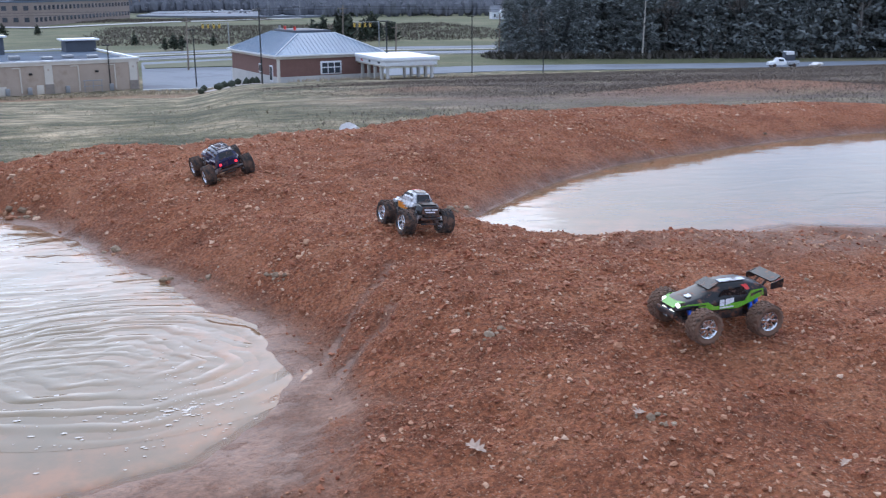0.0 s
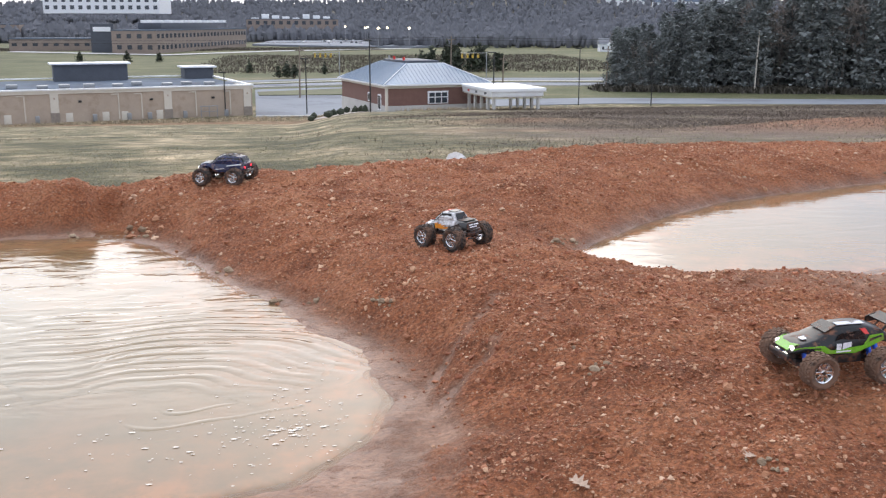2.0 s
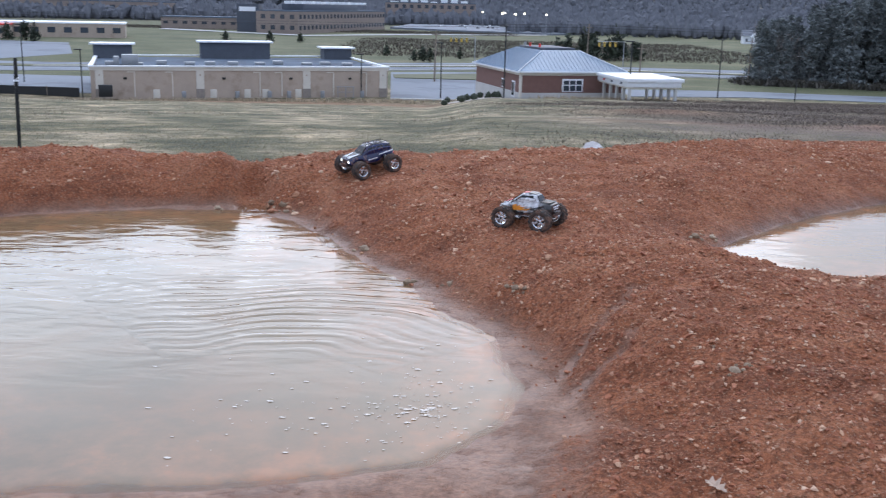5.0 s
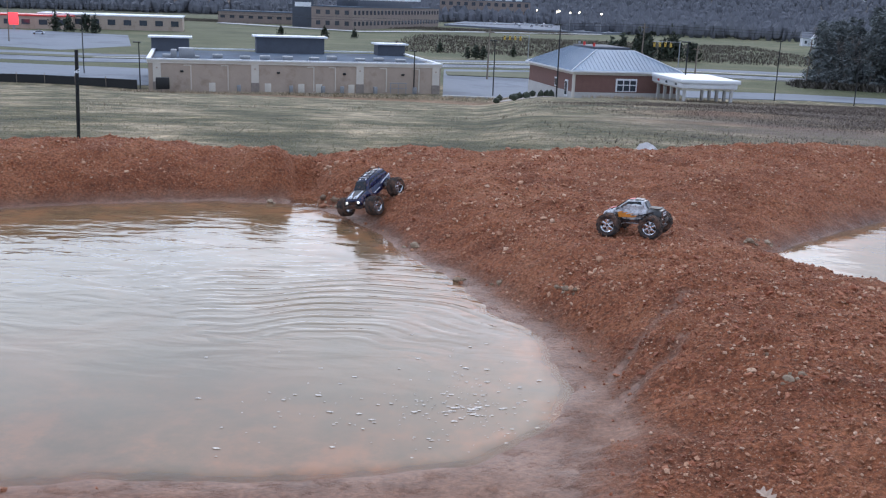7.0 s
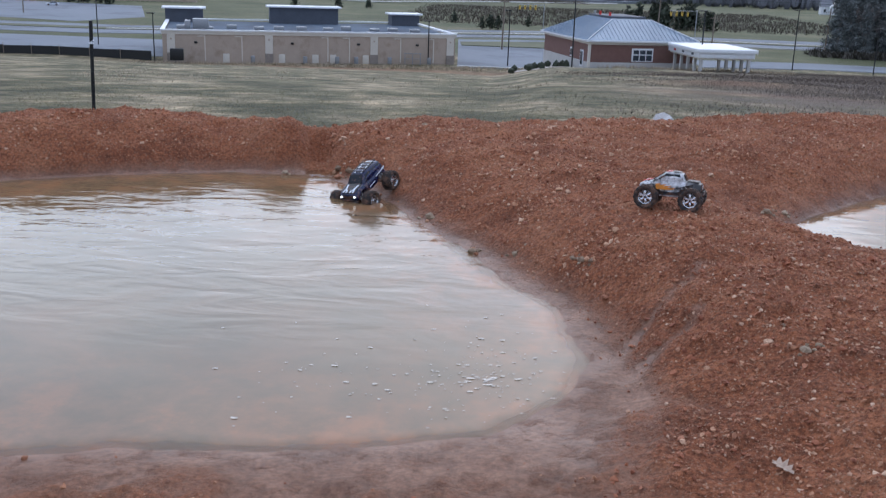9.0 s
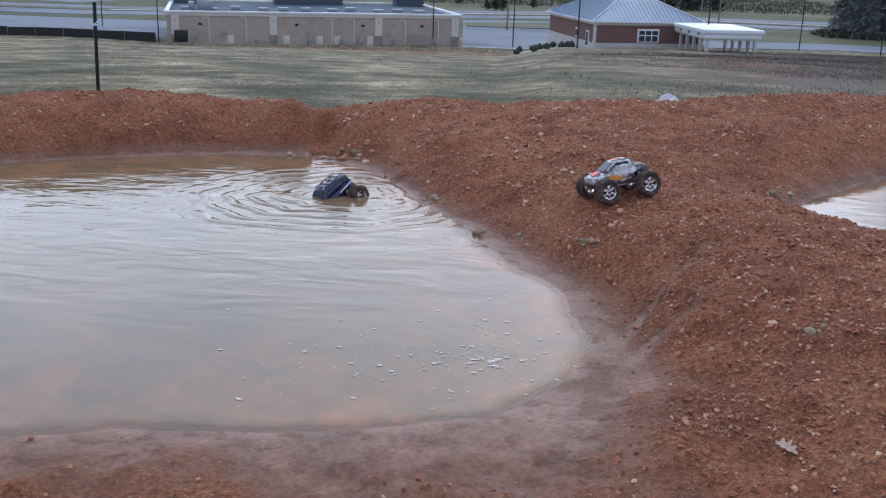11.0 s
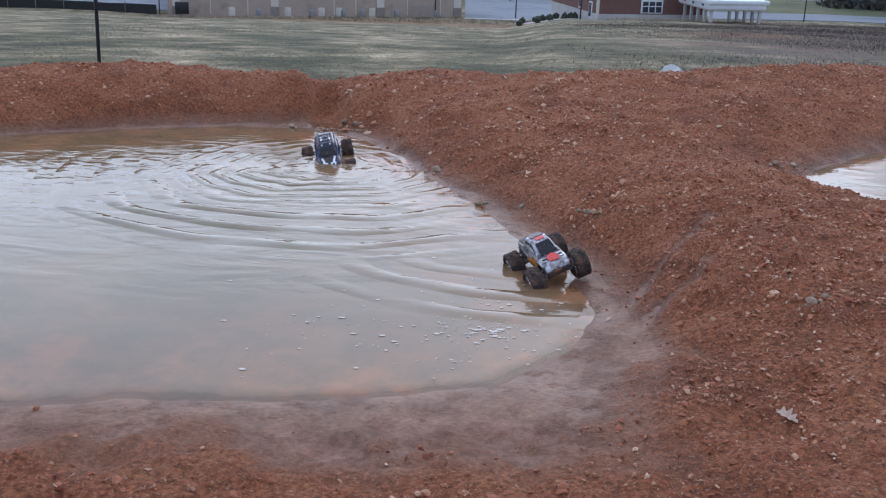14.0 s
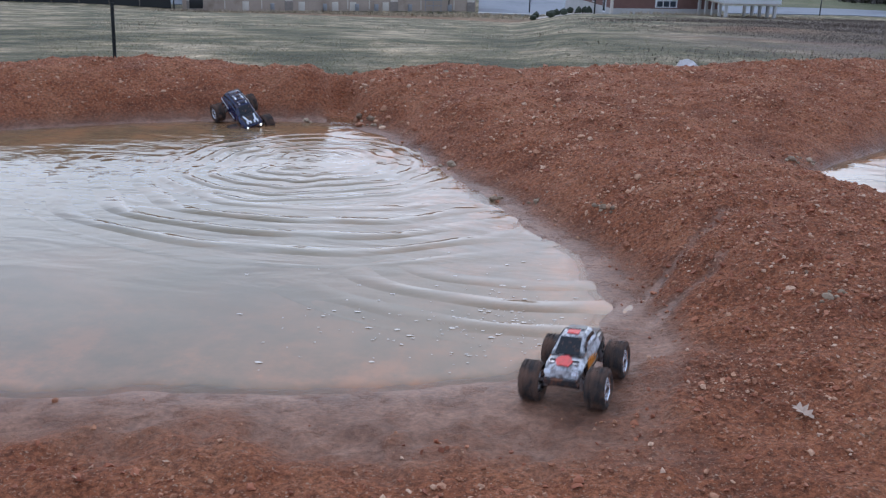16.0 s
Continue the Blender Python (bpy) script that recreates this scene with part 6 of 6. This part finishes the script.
def silt_fence():
    f = thing("silt_fence", "black fabric silt fence along the edge of the lot", "fence", m=pose(0, 0, 0))
    pts = [(-125, 170.5), (-110, 171), (-95, 171.5), (-80, 172), (-62.5, 169.5)]
    for a, b in zip(pts, pts[1:]):
        n = 3
        for k in range(n):
            s0, s1 = k / n, (k + 1) / n
            p, q = Vector((a[0] + (b[0] - a[0]) * s0, a[1] + (b[1] - a[1]) * s0, BASE)), Vector((a[0] + (b[0] - a[0]) * s1, a[1] + (b[1] - a[1]) * s1, BASE))
            part("fabric", plate([p + Vector((0, 0, -0.6)), q + Vector((0, 0, -0.6)), q + Vector((0, 0, 1.5)), p + Vector((0, 0, 1.5 - 0.1 * (k % 2)))], 0.05, (0, -1, 0)), BLACK_STEEL, f)
            part("stake", box(p.x - 0.05, p.x + 0.05, p.y - 0.12, p.y - 0.05, BASE - 0.6, BASE + 1.8), POLE_WOOD, f)


silt_fence()


# -- far buildings ---------------------------------------------------------------------------------------
def block(name, label, x, y, z, turn, w, d, h, storeys, bays, wall, roof, category="building", win_h=1.5):
    b = thing(name, label, category, m=pose(x, y, z, 0, 0, turn))
    part("wall", box(0, w, 0, d, -2, h), wall, b)
    part("roof", box(-0.3, w + 0.3, -0.3, d + 0.3, h, h + 0.6), roof, b)
    step = w / bays
    pane = finish(box(-step * 0.24, step * 0.24, -0.18, 0.0, -win_h / 2, win_h / 2), "window", GLASS)
    for s in range(storeys):
        for k in range(bays):
            o = new("window", pane)
            o.parent = b
            o.matrix_basis = pose((k + 0.5) * step, 0, (s + 0.55) * h / storeys)
    return b


a = block("campus_building", "two-storey tan brick campus building with rows of dark windows", -79, 534, BASE, 76, 150, 24, 11.5, 2, 26, BRICK_TAN, ROOF_GREY, win_h=2.2)
end = finish(box(-0.2, 0.0, -1.2, 1.2, -1.1, 1.1), "window", GLASS)
for k in range(4):
    for s in range(2):
        o = new("window", end)
        o.parent = a
        o.matrix_basis = pose(0, 3.5 + k * 5.5, 3.2 + s * 5.6)
part("roof_plant", box(20, 110, 5, 18, 11.5, 15.5, 0.2), SLATE_WALL, a, "dark rooftop screen")
for k in range(9):
    part("roof_unit", box(12 + k * 15, 18 + k * 15, 9, 13, 15.5, 17.0, 0.1), WHITE_METAL, a)
t = thing("sign_tower", "dark stair tower with an unreadable pale sign", "building", m=pose(-110, 556, BASE))
part("wall", box(-6, 6, 0, 10, -2, 15), SLATE_WALL, t)
part("sign", box(-4.5, 4.5, -0.4, 0, 11.0, 13.4), WHITE_METAL, t, "pale sign bar")
block("campus_annexe", "low red-brown brick annexe", -166, 585, BASE, 4, 44, 24, 6.5, 1, 8, BRICK_TAN, ROOF_GREY)
b2 = block("campus_hall", "tan brick hall with white rooftop plant", -56, 900, BASE + 5, 0, 80, 40, 13, 2, 12, BRICK_TAN, ROOF_GREY, win_h=3)
part("roof_plant", merge(*[box(4 + k * 9, 10 + k * 9, 10, 24, 13, 13 + 1.5 + (k * 7 % 4), 0.2) for k in range(8)]), WHITE_METAL, b2)
part("big_door", box(12, 24, -0.5, 0, 0, 8), SLATE_WALL, b2)
block("low_office", "low tan block with dark windows", -192, 410, BASE, 16, 58, 24, 5.6, 1, 9, TAN, WHITE_METAL, win_h=2.2)
block("brick_row", "long low red-brown brick building", -420, 830, BASE + 5, 4, 190, 24, 8.5, 1, 22, BRICK_TAN, ROOF_GREY, win_h=2.5)
block("white_works", "long white industrial building on the hillside", -275, 1100, BASE + 26, -6, 120, 50, 15, 2, 14, WHITE_METAL, WHITE_METAL, win_h=4)
st = block("filling_station", "filling station shop with red band", -214, 392, BASE, 14, 40, 18, 5.0, 1, 6, TAN, RED_TRIM, win_h=2)
part("price_sign", box(20, 23.5, -14, -13.4, 2.0, 6.5, 0.1), glow("lit_red_sign", (1.0, 0.05, 0.06), 1.4), st, "lit red price sign")
part("sign_post", box(21.4, 22.1, -13.8, -13.5, -1, 2.0), GREY_STEEL, st)


def house(x, y, z, turn):
    h = thing("house", "small white gabled house on the meadow", "house", m=pose(x, y, z, 0, 0, turn))
    part("wall", box(0, 13, 0, 9, -1, 4.2), WHITE_METAL, h)
    bm = bmesh.new()
    v = [bm.verts.new(p) for p in ((-0.5, -0.6, 4.1), (13.5, -0.6, 4.1), (13.5, 9.6, 4.1), (-0.5, 9.6, 4.1), (-0.5, 4.5, 7.4), (13.5, 4.5, 7.4))]
    for q in ((0, 1, 5, 4), (2, 3, 4, 5), (0, 4, 3), (1, 2, 5), (0, 3, 2, 1)):
        bm.faces.new([v[i] for i in q])
    part("roof", bm, surface("grey_shingle", (0.16, 0.17, 0.19), 0.8), h, "grey shingle roof")
    gable = part("porch", merge(box(4, 9, -3.5, 0, -1, 4.0)), WHITE_METAL, h)
    bm = bmesh.new()
    v = [bm.verts.new(p) for p in ((3.6, -3.9, 3.9), (9.4, -3.9, 3.9), (9.4, 4.5, 3.9), (3.6, 4.5, 3.9), (6.5, -3.9, 6.6), (6.5, 4.5, 6.6))]
    for q in ((0, 4, 5, 3), (1, 2, 5, 4), (0, 1, 4), (2, 3, 5), (0, 3, 2, 1)):
        bm.faces.new([v[i] for i in q])
    part("porch_roof", bm, WHITE_METAL, gable)
    for x in (1.2, 5.4, 7.0, 10.2):
        part("window", box(x, x + 1.1, -0.12 if x < 4 or x > 9 else -3.62, 0.0 if x < 4 or x > 9 else -3.5, 1.2, 2.8), GLASS, h)


house(160, 548, BASE, -8)
house(188, 610, BASE + 1, 20)


def village():
    rng = np.random.default_rng(66)
    for k in range(34):
        x, y = rng.uniform(560, 860), rng.uniform(1750, 2100)
        h = thing("house", "tiny pale house in the distant hillside village", "house", "distant village houses", m=pose(x, y, float(ground_height(np.array([x]), np.array([y]))[0][0]) + 4, 0, 0, rng.uniform(0, 90)))
        if k == 0:
            first = finish(box(-6, 6, -5, 5, -8, 6), "wall", WHITE_METAL), finish(plate([(-7, -6, 6), (7, -6, 6), (7, 0, 10), (-7, 0, 10)], 0.5, (0, -0.5, 1)), "roof", ROOF_GREY)
        for nm, me in zip(("wall", "roof"), first):
            o = new(nm, me)
            o.parent = h


village()


def lot_lamps():
    for x, y in ((26.9, 804), (36.2, 682), (42.6, 770), (42.2, 640), (51.6, 690), (60.7, 630)):
        p = thing("lit_lamp_post", "tall lot lamp already lit at dusk", "lamp post", "lit campus lamps", m=pose(x, y, BASE + 1))
        part("pole", rod((0, 0, -1), (0, 0, 11), 0.14, 0.1, 6), GREY_STEEL, p)
        part("lamp_head", lathe([(-0.3, 0.01), (-0.3, 0.6), (0.25, 0.6), (0.25, 0.01)], 8), glow("lit_sodium_lamp", (1.0, 0.86, 0.62), 5.0), p, "glowing lamp head", pose(0, 0, 11.2))


lot_lamps()


def parked(x, y, z, turn, paint, label):
    c = thing("parked_car", label, "car", "parked cars", m=pose(x, y, z, 0, 0, turn))
    part("body", loft([(-2.2, 0.35, 0.85, 1.6, 1.4), (-1.9, 0.3, 0.95, 1.75, 1.6), (0.9, 0.3, 0.95, 1.75, 1.6), (1.9, 0.3, 0.8, 1.7, 1.5), (2.2, 0.35, 0.7, 1.5, 1.3)]), paint, c)
    part("cabin", loft([(-1.7, 0.9, 1.0, 1.5, 1.3), (-1.1, 0.9, 1.45, 1.55, 1.2), (0.2, 0.9, 1.48, 1.55, 1.2), (1.0, 0.88, 0.98, 1.5, 1.3)]), GLASS, c)
    for sx in (-1.35, 1.35):
        for sy in (-0.8, 0.8):
            part("wheel", lathe([(-0.1, 0.02), (-0.1, 0.33), (0.1, 0.33), (0.1, 0.02)], 14), DARK_PLASTIC, c, m=pose(sx, sy, 0.33))


rng = random.Random(12)
for k in range(26):
    parked(rng.uniform(-15, 55), rng.uniform(690, 900), BASE + 1.2, 90, (WHITE_METAL, SLATE_WALL, SILVER_PAINT, GREY_STEEL)[k % 4], "parked car in the far campus lot")
parked(-165, 352, BASE + 0.06, 200, SILVER_PAINT, "silver car with lit tail lights at the filling station")


def sign_pickup():
    p = thing("pickup_truck", "white pickup carrying a boxed load, parked below the wood", "truck", m=pose(119.5, 189.5, BASE + 0.1, 0, 0, 172))
    part("cab", loft([(-0.4, 0.6, 1.5, 1.9, 1.5), (0.2, 0.5, 1.95, 1.95, 1.5), (1.4, 0.5, 1.95, 1.95, 1.5), (1.9, 0.5, 1.3, 1.95, 1.7), (3.0, 0.5, 1.15, 1.9, 1.7), (3.2, 0.55, 1.0, 1.8, 1.6)]), WHITE_METAL, p)
    part("window", merge(box(0.3, 1.3, -0.99, -0.93, 1.25, 1.7), box(0.3, 1.3, 0.93, 0.99, 1.25, 1.7)), GLASS, p)
    part("bed", box(-3.2, -0.4, -0.95, 0.95, 0.55, 1.35, 0.05), SILVER_PAINT, p)
    part("load", box(-2.3, -0.1, -0.8, 0.8, 1.35, 3.1, 0.05), SLATE_WALL, p, "dark framed box load")
    part("load_cap", box(-2.0, -0.2, -0.85, 0.85, 2.6, 3.3, 0.05), WHITE_METAL, p)
    for sx in (-2.1, 2.2):
        for sy in (-0.9, 0.9):
            part("wheel", lathe([(-0.13, 0.02), (-0.13, 0.4), (0.13, 0.4), (0.13, 0.02)], 14), DARK_PLASTIC, p, m=pose(sx, sy, 0.4))


sign_pickup()

# -- the wood and the far hills' trees ----------------------------------------------------------------------
# needles are paler and bluer than pine: haze over the wood, put into the colour
NEEDLES = surface("haze_paled_needles", (0.165, 0.186, 0.188), 0.95, spread=0.3, scale=0.7, islands=True, spec=0.15)
BARK = surface("grey_bark", (0.15, 0.137, 0.125), 0.9, spread=0.3, scale=1.5)
TWIGS = surface("bare_twigs", (0.17, 0.145, 0.13), 0.9, spread=0.3, scale=1, islands=True)


def pine(seed):
    rng = np.random.default_rng(seed)
    H = 17.0
    t = thing("pine_tree", "pine at the edge of the wood, needles paled with painted blue haze", "tree", "pines of the wood")
    bm = merge(rod((0, 0, -0.5), (0.2, 0.1, H * 0.6), 0.2, 0.13, 7), rod((0.2, 0.1, H * 0.6), (0.1, 0, H * 0.97), 0.13, 0.03, 6))
    tips = []
    for k in range(52):
        s = rng.uniform(0.07, 0.97)
        a, r = rng.uniform(0, 6.28), (1.05 - s) * 4.2 * rng.uniform(0.5, 1.1) + 0.4
        b = (0.2 * s, 0, H * s)
        e = (math.cos(a) * r, math.sin(a) * r, H * s + r * rng.uniform(-0.15, 0.35))
        add_rod(bm, b, e, 0.06, 0.015, 4)
        tips.append((b, e))
    part("trunk", bm, BARK, t, "grey trunk with thin limbs")
    tri = []
    for b, e in tips:
        b, e = np.array(b), np.array(e)
        for q in range(44):
            c = b + (e - b) * rng.uniform(0.2, 1.08) + rng.normal(0, 0.5, 3) * np.array([1, 1, 0.6])
            tri.append(c + rng.normal(0, 0.30, (3, 3)) * np.array([1, 1, 0.7]))
    tri = np.array(tri)
    o = new("crown", soup("crown", tri.reshape(-1, 3), np.arange(len(tri) * 3).reshape(-1, 3), NEEDLES))
    o.parent = t
    return t


def bare_tree(seed):
    rng = np.random.default_rng(seed)
    t = thing("bare_tree", "leafless grey tree among the pines", "tree", "bare trees of the wood")
    bm, tw = bmesh.new(), []
    def grow(p, d, length, r, depth):
        q = p + d * length
        add_rod(bm, p, q, r, r * 0.65, 6 if depth == 0 else 4)
        if depth == 3:
            for k in range(7):
                e = q + Vector(rng.normal(0, 0.8, 3)) + d * 0.9
                s = Vector(rng.normal(0, 0.035, 3))
                tw.append([q - s, q + s, e])
            return
        for k in range(3 if depth else 5):
            nd = (d + Vector(rng.normal(0, 0.45, 3)) + Vector((0, 0, 0.25))).normalized()
            grow(p + d * length * rng.uniform(0.55, 1.0), nd, length * rng.uniform(0.45, 0.62), r * 0.55, depth + 1)
    grow(Vector((0, 0, -0.4)), Vector((0.03, 0.02, 1)).normalized(), 8.5, 0.22, 0)
    part("trunk", bm, BARK, t)
    tri = np.array([[v[:] for v in q] for q in tw])
    o = new("twig_crown", soup("twig_crown", tri.reshape(-1, 3), np.arange(len(tri) * 3).reshape(-1, 3), TWIGS))
    o.parent = t
    return t


def wood():
    rng = np.random.default_rng(31)
    kinds, bares = [pine(s) for s in range(5)], [bare_tree(s) for s in range(3)]
    spots = []
    for k in range(300):
        s = rng.uniform(0, 1)
        x, y = 72 + 105 * s, 237 - 30 * s
        back = rng.uniform(0, 1) ** 1.3 * 45
        spots.append((x + back * 0.35 + rng.uniform(-2, 2), y + back + rng.uniform(-1.5, 1.5), s, back))
    used = {}
    for i, (x, y, s, back) in enumerate(spots):
        bare = rng.uniform() < (0.12 if s < 0.3 else 0.38)
        pool = bares if bare else kinds
        src = pool[int(rng.integers(0, len(pool)))]
        size = (0.86 + 0.62 * min(1, s * 1.6)) * rng.uniform(0.8, 1.25)
        if s < 0.12:
            size *= 0.85
        m = pose(x, y, BASE - 0.2, rng.uniform(-2, 2), rng.uniform(-2, 2), rng.uniform(0, 360))
        if src not in used:
            ob = src
            used[src] = True
            ob.matrix_basis = m
        else:
            ob = copy_thing(src, m)
        ob.scale = (size * 0.95, size * 0.95, size)
    for src in kinds + bares:
        if src not in used:
            src.matrix_basis = pose(150, 262, BASE)
    # undergrowth at the wood's foot
    n = 2000
    s = rng.uniform(0, 1, n)
    pts = np.stack([71 + 106 * s + rng.uniform(-2, 4, n), 236 - 30 * s + rng.uniform(-2, 10, n), np.full(n, BASE)], 1)
    twig_tufts("undergrowth", pts, 12, 1.5, 0.22, surface("bramble", (0.085, 0.078, 0.064), 0.9, spread=0.4, scale=1, islands=True), "dark tangled undergrowth along the wood", 12, 1.5, 0.8)


wood()


def far_woods():
    rng = np.random.default_rng(19)
    n = 28000
    a = rng.uniform(-0.75, 0.95, n)
    d = 830 + 1500 * rng.uniform(0, 1, n) ** 1.4
    near = rng.uniform(0, 1, n) < 0.22
    d = np.where(near & (a > 0.06) & (a < 0.36), rng.uniform(640, 840, n), d)
    x, y = d * np.sin(a), d * np.cos(a)
    z = ground_height(x, y)[0]
    h = rng.uniform(6, 14, n) * np.where(d < 850, 0.8, 1)
    w = h * rng.uniform(0.16, 0.36, n)
    v, f = ico(1)
    shape = v[None] * rng.uniform(0.6, 1.25, (n, 12, 1)) * np.stack([w, w, h * 0.55], 1)[:, None] + np.stack([x, y, z + h * 0.45], 1)[:, None]
    faces = (f[None] + (np.arange(n) * 12)[:, None, None]).reshape(-1, 3)
    # pale blue-grey base colour paints the distance haze onto the crowns
    m = surface("haze_tinted_wood", (0.135, 0.140, 0.155), 1.0, spread=0.2, scale=0.02, spec=0.1)
    tagged(new("far_woods", soup("far_woods", shape.reshape(-1, 3), faces, m)), "bare winter woods covering the distant hills, distance haze painted in as blue-grey", "woods", kind="stuff")
    n = 6500
    x, y = rng.uniform(-260, 40, n), rng.uniform(585, 640, n) - 0
    x2, y2 = rng.uniform(-40, 120, n), rng.uniform(330, 500, n)
    pick = rng.uniform(0, 1, n) < 0.5
    p = np.stack([np.where(pick, x, x2), np.where(pick, y, y2), np.full(n, BASE)], 1)
    twig_tufts("hedgerow", p, 7, 0.9, 0.16, surface("hedge_brown", (0.105, 0.09, 0.07), 0.9, spread=0.4, scale=0.5, islands=True), "brown hedgerow scrub in the valley", 33, 0.9, 2.5)


far_woods()


def motions():
    drive(WHITE, WHITE_WHEELS, WHITE_RUN, 0.30, 0.27)
    drive(DARK, DARK_WHEELS, DARK_RUN, 0.335, 0.33)

    for rings, run in ((RINGS, RING_RUN), (WAKE, WAKE_RUN), (OUTER, OUTER_RUN), (SWIRL, SWIRL_RUN), (CHURN, CHURN_RUN)):
        walk(rings, [(t, pose(x, y, z, 0, 0, h)) for t, x, y, z, h in run])


motions()
